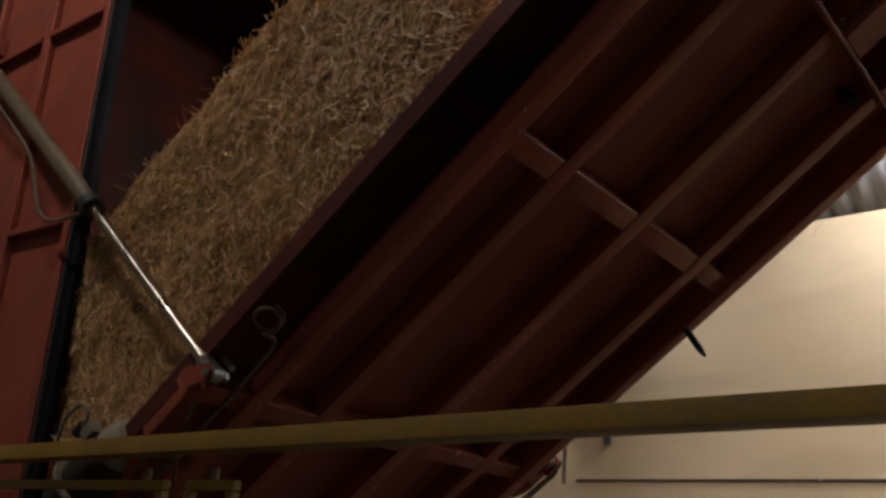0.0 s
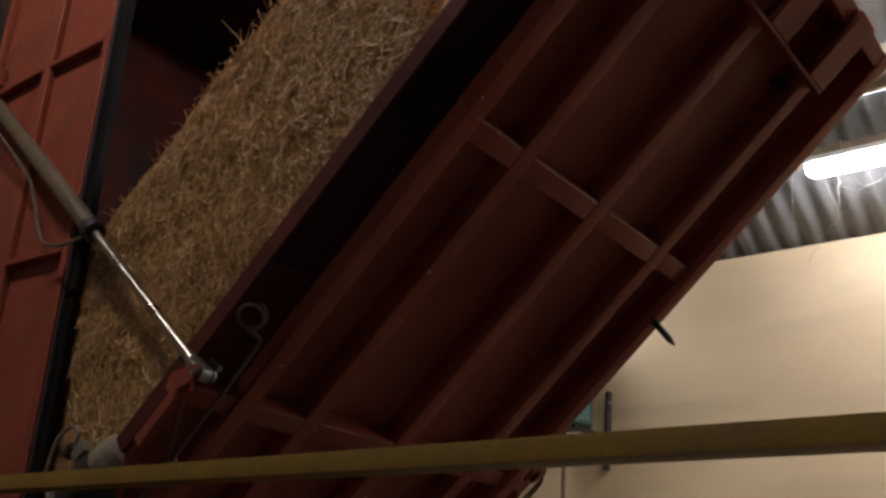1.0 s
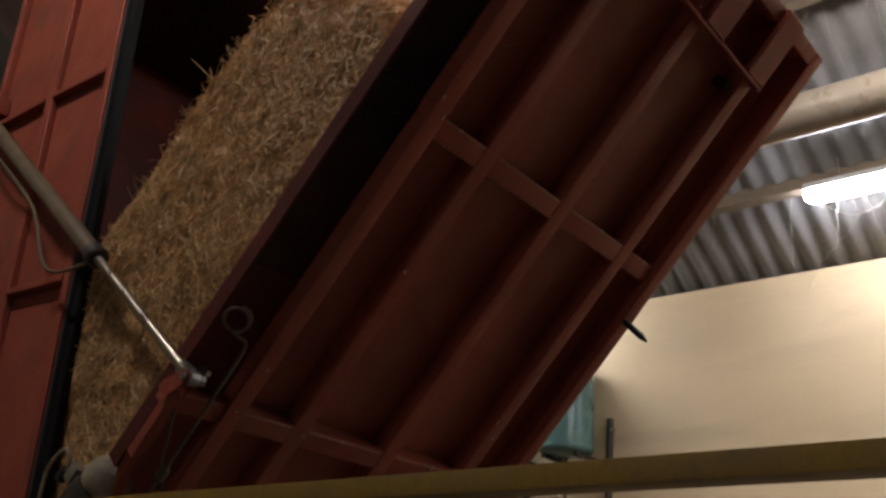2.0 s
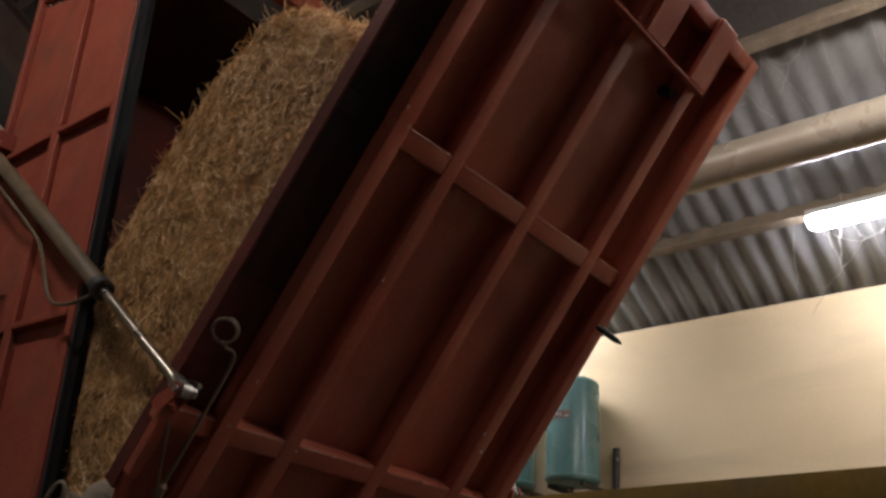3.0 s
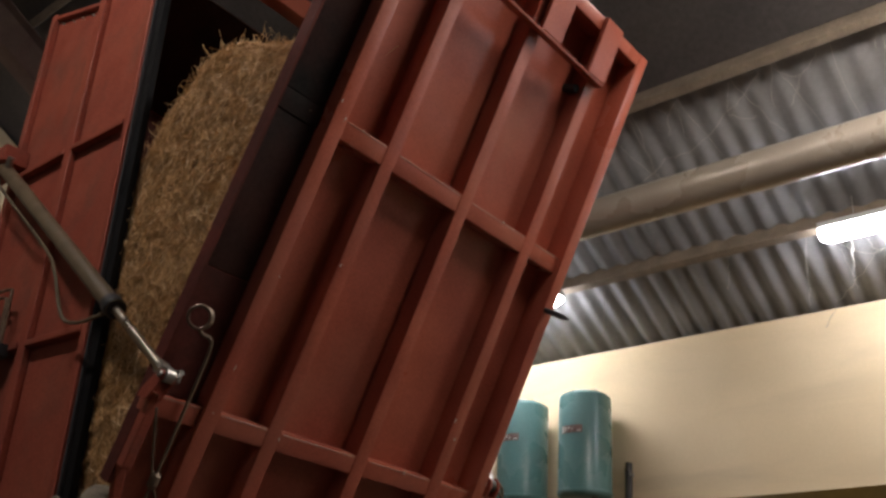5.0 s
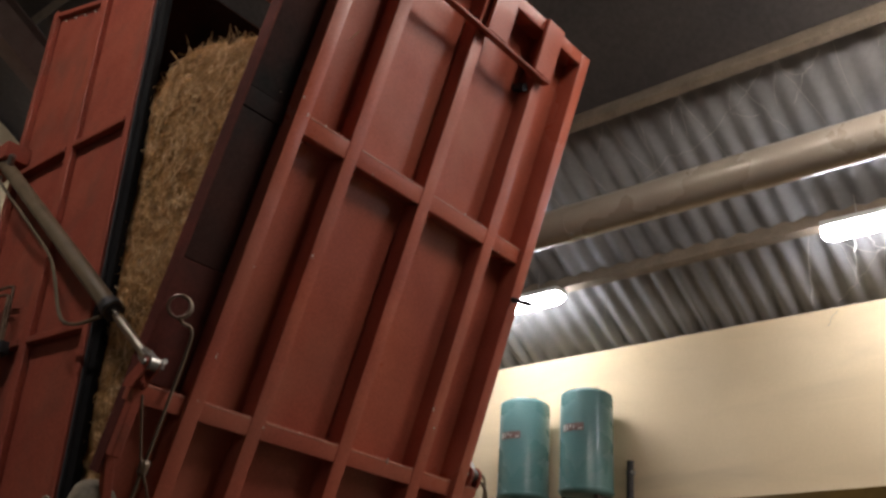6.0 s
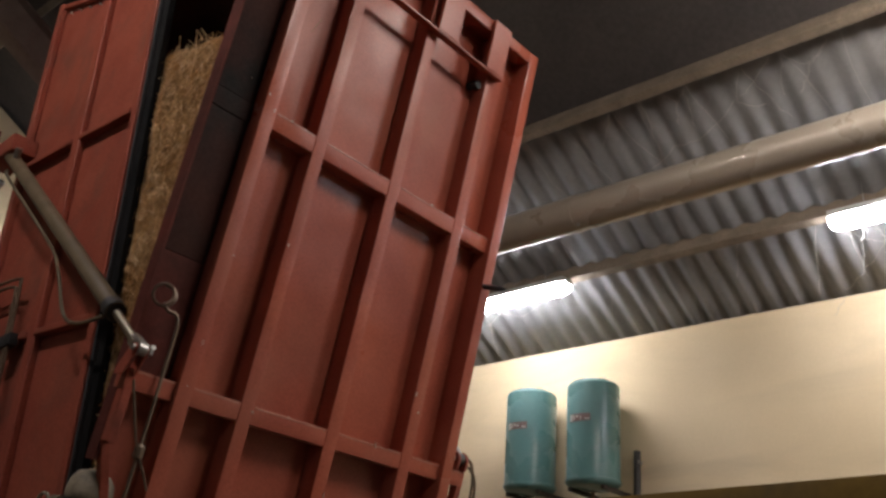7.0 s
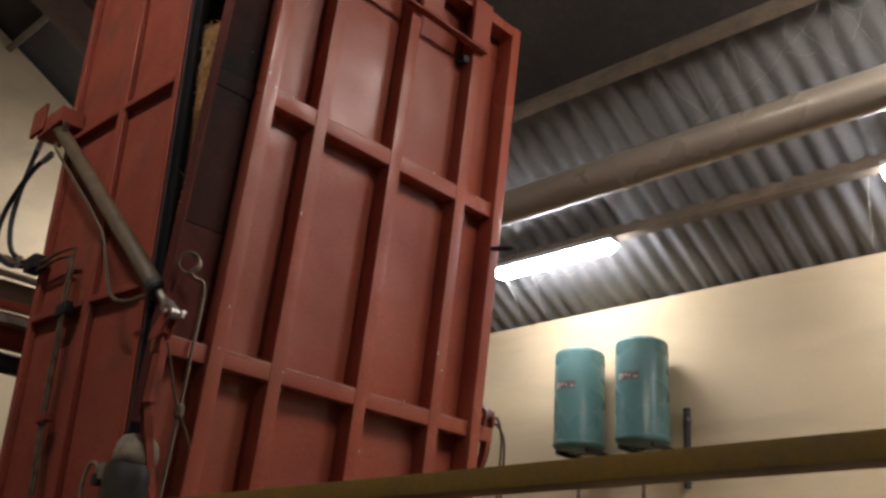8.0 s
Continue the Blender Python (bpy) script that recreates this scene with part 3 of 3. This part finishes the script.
def build_bale():
    """A big square bale: lumpy packed core and loose stalks on its faces."""
    rng = random.Random(5)
    d = thing("straw_bale", "large golden straw bale lying on the tilting red door", "straw bale", at=pose(0, HINGE_Y, HINGE_Z, TILT[0][1]))
    x0, x1, n0, n1, u0, u1 = 1.83, 3.33, 0.045, 1.235, 0.20, 2.668

    def rounded(p):
        """Pull a point of the box to rounded, lumpy faces."""
        c = Vector(((x0 + x1) / 2, (n0 + n1) / 2, (u0 + u1) / 2))
        h = Vector(((x1 - x0) / 2, (n1 - n0) / 2, (u1 - u0) / 2))
        q = p - c
        r = 0.19
        inner = Vector([max(-(h[i] - r), min(h[i] - r, q[i])) for i in range(3)])
        off = q - inner
        if off.length > 1e-6:
            off = off.normalized() * r
        lump = 0.026 * noise.noise(p * 3.1) + 0.018 * noise.noise(p * 11.0) + 0.010 * noise.noise(p * 27.0)
        nrm = off.normalized() if off.length > 1e-6 else Vector((0, 0, 1))
        out = c + inner + off + nrm * lump
        if out.y > 0.3:
            out.y -= 0.32 * (out.y - 0.3) * max(0, (out.z - u1 + 0.75) / 0.75) ** 2
        return out, nrm

    t = bmesh.new()
    bmesh.ops.create_cube(t, size=1)
    bmesh.ops.subdivide_edges(t, edges=list(t.edges), cuts=64, use_grid_fill=True)
    for v in t.verts:
        p = Vector(((x0 + x1) / 2 + v.co.x * (x1 - x0), (n0 + n1) / 2 + v.co.y * (n1 - n0), (u0 + u1) / 2 + v.co.z * (u1 - u0)))
        v.co, _ = rounded(p)
        v.co.x = max(v.co.x, 1.80)
        if v.co.y < 0.046:
            v.co.y = 0.046
    part("core", t, STRAWBASE, d, "densely packed straw", smooth=180)
    verts, faces = [], []

    def stalk(p, direction, ln, r):
        a = direction.orthogonal().normalized()
        b = direction.cross(a)
        k = len(verts)
        bend = (a * rng.uniform(-1, 1) + b * rng.uniform(-1, 1)) * ln * 0.08
        for s, off in ((-0.5, Vector()), (0.0, bend), (0.5, Vector())):
            for j in range(3):
                w = j * math.tau / 3
                verts.append(p + direction * (ln * s) + off + r * (math.cos(w) * a + math.sin(w) * b))
        for base in (k, k + 3):
            for j in range(3):
                faces.append((base + j, base + (j + 1) % 3, base + 3 + (j + 1) % 3, base + 3 + j))

    def cover(side, count, out_share):
        for _ in range(count):
            u = rng.uniform(u0 + 0.02, u1 - 0.02)
            if side == "near":
                p = Vector((x0, rng.uniform(n0, n1), u))
            elif side == "top":
                p = Vector((rng.uniform(x0, x0 + 0.9), n1, u))
            elif side == "end":
                p = Vector((rng.uniform(x0, x0 + 0.9), rng.uniform(n0, n1), u1))
            q, nrm = rounded(p)
            if q.y < 0.05:
                continue
            tang = Vector((rng.gauss(0, 1), rng.gauss(0, 1.1), rng.gauss(0, 0.9)))
            tang = (tang - nrm * tang.dot(nrm)).normalized()
            lift = rng.uniform(-0.12, 0.3) if rng.random() > out_share else rng.uniform(0.4, 1.6)
            direction = (tang + nrm * lift).normalized()
            ln = rng.uniform(0.03, 0.11) if rng.random() < 0.93 else rng.uniform(0.11, 0.20)
            stalk(q + nrm * rng.uniform(-0.004, 0.010) + direction * (ln * 0.35 * max(0, lift)), direction, ln, rng.uniform(0.0010, 0.0023))
    cover("near", 17000, 0.04)
    cover("top", 5000, 0.08)
    cover("end", 5000, 0.04)
    for _ in range(270):
        u = rng.uniform(u0, u1)
        k = rng.random()
        if k < 0.45:
            p = Vector((x0 + rng.uniform(0, 0.35), n1, u))
        elif k < 0.7:
            p = Vector((x0 + rng.uniform(0, 0.4), rng.uniform(n0 + 0.05, n1), u1))
        else:
            p = Vector((x0, rng.uniform(n0 + 0.05, n1), u))
        q, nrm = rounded(p)
        direction = (nrm + Vector((rng.gauss(0, 0.7), rng.gauss(0, 0.7), rng.gauss(0, 0.7)))).normalized()
        ln = rng.uniform(0.02, 0.06) if rng.random() < 0.93 else rng.uniform(0.08, 0.12)
        if q.y > 0.06 and q.x - ln > 1.70:
            stalk(q + direction * ln * 0.35, direction, ln, rng.uniform(0.0007, 0.0012))
    # long stalks lying loose on the near face
    for _ in range(260):
        q, nrm = rounded(Vector((x0, rng.uniform(n0 + 0.08, n1), rng.uniform(u0, u1) if rng.random() < 0.5 else rng.uniform(1.4, u1))))
        direction = (Vector((0, rng.gauss(0, 1), rng.gauss(0, 1))) + nrm * rng.uniform(0.05, 0.35)).normalized()
        ln = rng.uniform(0.09, 0.21)
        stalk(q + nrm * 0.012 + direction * ln * 0.1, direction, ln, rng.uniform(0.0012, 0.0018))
    for v in verts:
        v.x = max(v.x, 1.790)
    me = bpy.data.meshes.new("loose_straw")
    me.from_pydata(verts, [], faces)
    me.materials.append(STRAW)
    ob = new("loose_straw", me)
    ob.parent = d
    tagged(ob, "loose pale straw stalks", kind="stuff")
    return d


def build_chamber():
    """The fixed red housing that the door closes: two ribbed sides, a back and a roof frame, in the door's own space at its lean."""
    d = thing("bale_chamber", "red painted ribbed steel bale chamber with its front open", "machine", at=pose(0, FOOT_Y, FOOT_Z, LEAN))
    xn, xf = 1.78, 3.47
    n0, n1 = 0.10, 1.275

    def top(n):
        return 3.62 + 0.40 * max(0, n - 0.70)

    for x, sgn in ((xn, -1), (xf, 1)):
        bm = B()
        prof = [(n0, -1.2), (n1, -1.2), (n1, top(n1)), (0.70, top(0.70)), (n0, top(n0))]
        a = [bm.verts.new((x, p, q)) for p, q in prof]
        b = [bm.verts.new((x - sgn * 0.010, p, q)) for p, q in prof]
        bm.faces.new(a)
        bm.faces.new(b[::-1])
        for i in range(len(prof)):
            bm.faces.new((a[i], b[i], b[(i + 1) % len(prof)], a[(i + 1) % len(prof)]))
        side = part("side_panel", bm, RED_OLD, d, smooth=None)

        def bar(name, na, ua, nb, ub, w, deep=0.036):
            """A flat bar standing on the side panel between two points of it."""
            v = Vector((0, nb - na, ub - ua))
            ang = math.degrees(math.atan2(-v.y, v.z))
            o = x + sgn * 0.001
            t = box(B(), min(0, sgn * deep), max(0, sgn * deep), -w / 2, w / 2, 0, v.length, 0.004, None, 1)
            t.transform(Matrix.Translation((o, na, ua)) @ pose(0, 0, 0, ang))
            part(name, t, RED_OLD, side, smooth=None)

        bar("edge_channel", n0 + 0.022, -1.2, n0 + 0.022, top(n0 + 0.022), 0.044)
        bar("upright", 0.655, -1.2, 0.655, top(0.655), 0.07, 0.034)
        bar("edge_channel", n1 - 0.022, -1.2, n1 - 0.022, top(n1 - 0.022), 0.044)
        for u in (0.36, 1.46, 2.52):
            bar("crossbar", n0 + 0.044, u, 0.62, u + 0.06, 0.032, 0.042)
            bar("crossbar", 0.69, u + 0.068, n1 - 0.044, u + 0.12, 0.032, 0.042)
        bar("top_bar", 0.70, top(0.70) - 0.02, n1 - 0.04, top(n1 - 0.04) - 0.02, 0.03, 0.03)
        for k in range(4):
            p = 0.80 + 0.12 * k
            part("bolt", rod_between(B(), (x + sgn * 0.012, p, top(p) - 0.065), (x, p, top(p) - 0.065), 0.006, 8), CHIP, side)
        # seal widened into a black strip that paints the gap dark
        part("seal", box(B(), min(x - sgn * 0.03, x + sgn * 0.006), max(x - sgn * 0.03, x + sgn * 0.006), n0 - 0.062, n0 - 0.001, 0.0, top(n0), 0.005), SEAL, d, "black rubber seal, widened to darken the gap along the opening")
        part("seal_lip", box(B(), min(x + sgn * 0.006, x + sgn * 0.024), max(x + sgn * 0.006, x + sgn * 0.024), n0 - 0.014, n0 - 0.001, 0.0, top(n0), 0.003), SEALLIP, d, "thin grey lip of the seal")
    part("back_panel", box(B(), xn + 0.011, xf - 0.011, n1 - 0.012, n1 - 0.002, -1.2, top(n1) - 0.03), RED_OLD, d, smooth=None)
    # dark plates added to paint the shade inside the upper chamber
    part("shade_plate", box(B(), xf - 0.016, xf - 0.0105, n0 + 0.01, n1 - 0.014, 1.05, 3.55), SHADEPLATE, d, "dark red plate added as the chamber's inner shade", None)
    part("shade_plate", box(B(), xn + 0.012, xf - 0.017, n1 - 0.018, n1 - 0.0125, 1.05, 3.55), SHADEPLATE, d, "dark red plate added as the chamber's inner shade", None)
    part("bottom_panel", box(B(), xn + 0.011, xf - 0.011, n0, n1 - 0.013, -0.02, 0.0), RED_OLD, d, smooth=None)
    part("top_beam", box(B(), xn - 0.03, xf + 0.03, n0, n0 + 0.09, 3.83, 3.99, 0.006), RED, d)
    for xx in (xn - 0.005, xf - 0.015):
        part("post", box(B(), xx, xx + 0.02, n0, n0 + 0.09, 3.60, 3.83, 0.003), RED, d)
    # near-black top, with the chamber's inner shade in its colour
    part("top_panel", box(B(), xn + 0.011, xf - 0.011, n0 + 0.06, n1 - 0.013, top(n0) - 0.06, top(n0) - 0.05), SHADEBLACK, d, smooth=None)
    # barrel bracket on the near side, pipes and their block
    br = part("bracket", box(B(), 1.640, 1.775, 1.16, 1.44, 2.70, 2.80, 0.006, Matrix.Translation((0, 0, 0))), RED_OLD, d, "red barrel bracket")
    part("bracket_plate", box(B(), 1.625, 1.645, 1.36, 1.52, 2.73, 2.90, 0.008), RED_OLD, br)
    for k, off in ((0, 0.0), (1, 0.035)):
        pts = [(1.715, 1.24, 1.885 - off), (1.715, 1.0, 1.872 - off), (1.715, 0.84 + off * 0.9, 1.845 - off), (1.715, 0.815 + off, 1.80 - off), (1.715, 0.80 + off, 1.52), (1.72, 0.80 + off, 1.0), (1.72, 0.76 + off, 0.62), (1.72, 0.76 + off, -0.3)]
        part("pipe", sweep(B(), smooth_path(pts, 5), 0.008, 8), RUSTY, d, "thin browned steel hydraulic pipe")
    part("clamp", box(B(), 1.70, 1.745, 0.765, 0.875, 1.49, 1.55, 0.006), RUBBER, d, "black pipe clamp")
    part("clamp", box(B(), 1.705, 1.745, 0.765, 0.865, 0.98, 1.01, 0.006), RED_OLD, d)
    part("block", box(B(), 1.68, 1.75, 1.20, 1.32, 1.85, 1.93, 0.008), RUBBER, d, "black pipe block")
    return d


def machine_base():
    d = thing("machine_base", "dark red steel base frame under the bale chamber", "machine frame")
    for x in (1.76, 3.40):
        for y in (3.25, 4.50):
            part("leg", box(B(), x - 0.05, x + 0.05, y - 0.05, y + 0.05, 0, 1.36, 0.006), RED_OLD, d)
    part("beam", box(B(), 1.70, 3.46, 3.20, 3.30, 1.26, 1.36, 0.006), RED_OLD, d)


def build_cylinder():
    """Hydraulic cylinder: barrel on the chamber, rod pinned to the door; local z runs along it, down to the pin."""
    d = thing("hydraulic_cylinder", "grey hydraulic cylinder with a chromed rod and black hoses", "hydraulic cylinder")
    ln = 2.02
    part("barrel", lathe(B(), [(0.03, -0.03), (0.037, -0.02), (0.037, ln - 0.02), (0.041, ln - 0.02), (0.041, ln + 0.025), (0.04, ln + 0.035)], 28), BARREL, d)
    part("gland", lathe(B(), [(0.042, ln - 0.03), (0.045, ln - 0.025), (0.045, ln + 0.03), (0.03, ln + 0.04)], 28), RUBBER, d, "black gland at the barrel's end")
    part("eye", rod_between(B(), (-0.035, 0, 0), (0.035, 0, 0), 0.05, 20), BARREL, d)
    pipe = smooth_path([(-0.02, -0.05, 0.22), (-0.02, -0.075, 0.30), (-0.02, -0.075, 1.2), (-0.03, -0.10, 1.45), (-0.03, -0.19, 1.72), (-0.02, -0.16, 1.86), (-0.01, -0.05, ln - 0.02)], 6)
    part("feed_pipe", sweep(B(), pipe, 0.008, 8), BARREL, d, "thin bent steel feed pipe")
    for z in (0.10, 0.24):
        part("port", rod_between(B(), (-0.02, 0.03, z), (-0.03, 0.085, z), 0.018, 10), STEEL, d)
    rod = part("rod", lathe(B(), [(0.0185, -1.55), (0.0185, -0.09), (0.023, -0.085), (0.023, -0.04)], 24), CHROME, d, "bright chromed rod")
    bm = rod_between(B(), (-0.018, 0, 0), (0.018, 0, 0), 0.026, 20)
    box(bm, -0.02, 0.02, -0.022, 0.022, -0.075, -0.02, 0.006)
    part("rod_eye", bm, STEEL, rod, "worn steel rod eye")
    return d, rod


def rails():
    d = thing("guard_rail", "yellow painted square steel guard rail in front of the machine", "guard rail")
    bm = box(B(), 1.50, 1.58, -2.2, 4.4, -0.047, 0.0, 0.005)
    for v in bm.verts:
        v.co.z += 1.936 - 0.0115 * v.co.y
    part("top_rail", bm, YELLOW, d)
    for y in (-1.9, 3.75):
        part("post", box(B(), 1.515, 1.565, y - 0.025, y + 0.025, 0, 1.888 - 0.0115 * y, 0.004), YELLOW, d)
    g = thing("barrier", "low yellow tubular steel guard frame beside the rail", "barrier")
    for y0, y1 in ((2.29, 3.6), (1.985, 2.19)):
        bm = box(B(), 1.59, 1.62, y0, y1, 1.775, 1.803, 0.006)
        part("top_bar", bm, YELLOW, g)
        part("bolt", rod_between(B(), (1.605, y0 + 0.10, 1.803), (1.605, y0 + 0.10, 1.836), 0.013, 8), RUSTY, g)
        for y in (y0, y1 - 0.028):
            part("upright", box(B(), 1.591, 1.619, y, y + 0.028, 0.0, 1.774, 0.006), YELLOW, g)


def hoses():
    """Two black hoses from the barrel's ports down to the pipe block."""
    for name, pts in (("hydraulic_hose", [(1.69, 4.97, 4.04), (1.69, 5.05, 3.88), (1.68, 5.085, 3.68), (1.68, 5.08, 3.50), (1.69, 5.00, 3.34), (1.71, 4.85, 3.25)]),
                      ("hydraulic_hose", [(1.68, 4.74, 3.85), (1.66, 4.90, 3.79), (1.65, 5.08, 3.66), (1.65, 5.17, 3.51), (1.66, 5.14, 3.36), (1.69, 5.00, 3.26), (1.71, 4.84, 3.22)])):
        d = thing(name, "black rubber hydraulic hose looping beside the chamber", "hose", "hydraulic hoses")
        part("tube", sweep(B(), smooth_path(pts, 8), 0.014, 10), RUBBER, d)
        part("fitting", rod_between(B(), pts[0], tuple(Vector(pts[0]).lerp(Vector(pts[1]), 0.5)), 0.018, 6), STEEL, d, "steel hose fitting")
        part("fitting", rod_between(B(), pts[-1], tuple(Vector(pts[-1]).lerp(Vector(pts[-2]), 0.35)), 0.018, 6), STEEL, d, "steel hose fitting")


def feed_frame():
    """Grey and red beams of the neighbouring machine behind the chamber."""
    d = thing("feed_conveyor", "grey and red steel feed conveyor behind the bale chamber", "conveyor")
    for z, r in ((3.385, 0.024), (3.305, 0.021)):
        part("rail", rod_between(B(), (0.9, 5.30, z), (2.6, 5.30, z), r, 14), PALEBEAM, d, "dusty grey tubular rail")
    part("side_board", box(B(), 0.9, 2.6, 5.32, 5.36, 3.165, 3.275, 0.005), BARREL, d, "grey side board")
    part("band", box(B(), 0.9, 2.6, 5.30, 5.34, 3.105, 3.16, 0.004), RED, d)
    part("flange", box(B(), 0.9, 2.6, 5.34, 5.40, 2.90, 3.10, 0.005), RED_OLD, d)
    part("ledge", box(B(), 0.9, 2.6, 5.24, 5.335, 3.015, 3.06, 0.005), PALEBEAM, d, "dusty pale ledge")
    part("roller", rod_between(B(), (1.0, 5.42, 2.83), (2.5, 5.42, 2.83), 0.06, 18), RUBBER, d, "dark roller")
    for x in (1.80, 1.02):
        part("strut", box(B(), x, x + 0.04, 5.36, 5.40, 0.0, 2.9, 0.004), MOTOR, d)
    part("motor_box", box(B(), 1.30, 1.95, 5.50, 5.8, 1.6, 2.76, 0.02), RUBBER, d, "black motor box")
    for x, z in ((1.50, 2.74), (1.62, 2.74), (1.52, 2.38), (1.50, 2.27)):
        part("terminal", box(B(), x, x + 0.035, 5.475, 5.498, z, z + 0.022, 0.004), WHITEMETAL, d, "small pale terminal")


def cobwebs():
    rng = random.Random(11)

    def strand(bm, a, b, sag, r=0.0022):
        a, b = Vector(a), Vector(b)
        pts = []
        for k in range(9):
            t = k / 8
            p = a.lerp(b, t)
            p.z -= sag * 4 * t * (1 - t)
            pts.append(p + Vector((rng.uniform(-1, 1), rng.uniform(-1, 1), rng.uniform(-1, 1))) * 0.012)
        sweep(bm, pts, r, 4)

    def web(label, strands, r=0.0022):
        d = thing("cobweb", label, "cobweb", "cobwebs")
        for a, b, sag in strands:
            bm = B()
            strand(bm, a, b, sag, r)
            part("thread", bm, WEB, d)

    for y in (5.17, 1.33):
        web("dusty cobweb threads hanging under the fluorescent lamp", [
            ((6.7, y + 0.62, 4.95), (6.75, y + 0.1, 4.93), 0.16), ((6.7, y + 0.62, 4.95), (6.9, y + 0.55, 4.60), -0.03),
            ((6.72, y + 0.28, 4.94), (6.85, y + 0.2, 4.52), 0.0), ((6.75, y + 0.1, 4.93), (6.7, y - 0.45, 4.95), 0.12),
            ((6.7, y + 0.3, 5.08), (6.80, y - 0.1, 5.14), 0.06), ((6.7, y + 0.55, 5.08), (6.80, y + 0.5, 5.14), 0.02)])
    web("dusty cobweb threads below the lamp's end", [((6.7, 1.75, 4.95), (6.72, 1.66, 4.80), 0.0), ((6.72, 1.66, 4.80), (6.95, 2.05, 4.55), 0.04),
                                                      ((6.72, 1.66, 4.80), (6.8, 1.52, 4.86), 0.01), ((6.95, 2.05, 4.55), (7.1, 2.2, 4.42), 0.0)])
    # threads between purlin and duct
    zp = roof_z(5.48) - 0.13
    for k in range(13):
        y = 0.4 + 0.36 * k + rng.uniform(-0.1, 0.1)
        dx = rng.uniform(0.25, 0.9)
        x = 5.47 + dx
        strands = [((5.48, y, zp + 0.02), (x, y + rng.uniform(-0.5, 0.3), roof_z(x) - rng.uniform(0.02, 0.25)), rng.uniform(0.0, 0.12))]
        if rng.random() < 0.6:
            strands.append(((5.48, y + 0.02, zp), (5.52, y + rng.uniform(-0.1, 0.1), zp - rng.uniform(0.1, 0.35)), 0.01))
        web("thin dusty cobweb threads hanging from the purlin", strands, 0.0014)
    web("long dusty cobweb thread across the roof sheets", [((5.48, 1.95, zp + 0.02), (5.62, 2.28, zp - 0.16), 0.03), ((5.62, 2.28, zp - 0.16), (5.75, 2.85, zp - 0.30), 0.09),
                                                           ((5.75, 2.85, zp - 0.30), (5.9, 3.5, zp - 0.42), 0.05), ((5.62, 2.28, zp - 0.16), (5.6, 2.05, zp - 0.30), 0.02)], 0.0021)
    web("forked dusty cobweb clump under the purlin", [((5.48, 2.62, zp), (5.52, 2.70, zp - 0.07), 0.0), ((5.48, 2.80, zp), (5.52, 2.70, zp - 0.07), 0.0), ((5.52, 2.70, zp - 0.07), (5.56, 2.72, zp - 0.24), 0.01),
                                                       ((5.48, 1.55, zp), (5.54, 1.70, zp - 0.12), 0.02), ((5.54, 1.70, zp - 0.12), (5.58, 1.78, zp - 0.30), 0.02), ((5.54, 1.70, zp - 0.12), (5.50, 1.86, zp), 0.03)], 0.0017)
    for y, x, ln in ((4.05, 6.82, 0.50), (2.2, 6.82, 0.6), (1.85, 6.82, 0.45), (2.85, 6.82, 0.3)):
        z = roof_z(x) - 0.10
        web("single dusty cobweb thread hanging from the purlin", [((x, y, z), (x, y + 0.02, z - ln), 0.0)])
    for y in (1.9, 3.05, 0.9):
        web("single dusty cobweb thread hanging under the upper roof", [((4.14, y, roof_z(4.14) - 0.1), (4.14, y + 0.03, roof_z(4.14) - 0.65), 0.0)])


shed()
duct()
lamps()
for y in (5.23, 4.527):
    tank(y)
wall_fittings()
door = build_door()
bale = build_bale()
chamber = build_chamber()
machine_base()
cylinder, rod = build_cylinder()
rails()
hoses()
feed_frame()
cobwebs()


# ---- what moves ----
def motions():
    walk(door, [(t, pose(0, HINGE_Y, HINGE_Z, a)) for t, a in TILT])
    walk(bale, [(t, pose(0, HINGE_Y, HINGE_Z, a) @ pose(0, 0, up)) for (t, a), up in zip(TILT, SLIDE)])
    aim, slide = [], []
    for t, a in TILT:
        c, s = math.cos(radians(a)), math.sin(radians(a))
        py, pz = HINGE_Y - s * PIN[0] + c * PIN[1], HINGE_Z + c * PIN[0] + s * PIN[1]
        dy, dz = py - PIVOT[0], pz - PIVOT[1]
        # local z to the pin, local x stays along the hinge axis
        aim.append((t, pose(PIN_X, PIVOT[0], PIVOT[1], math.degrees(math.atan2(-dy, dz)))))
        slide.append((t, pose(0, 0, math.hypot(dy, dz))))
    walk(cylinder, aim)
    walk(rod, slide)


motions()
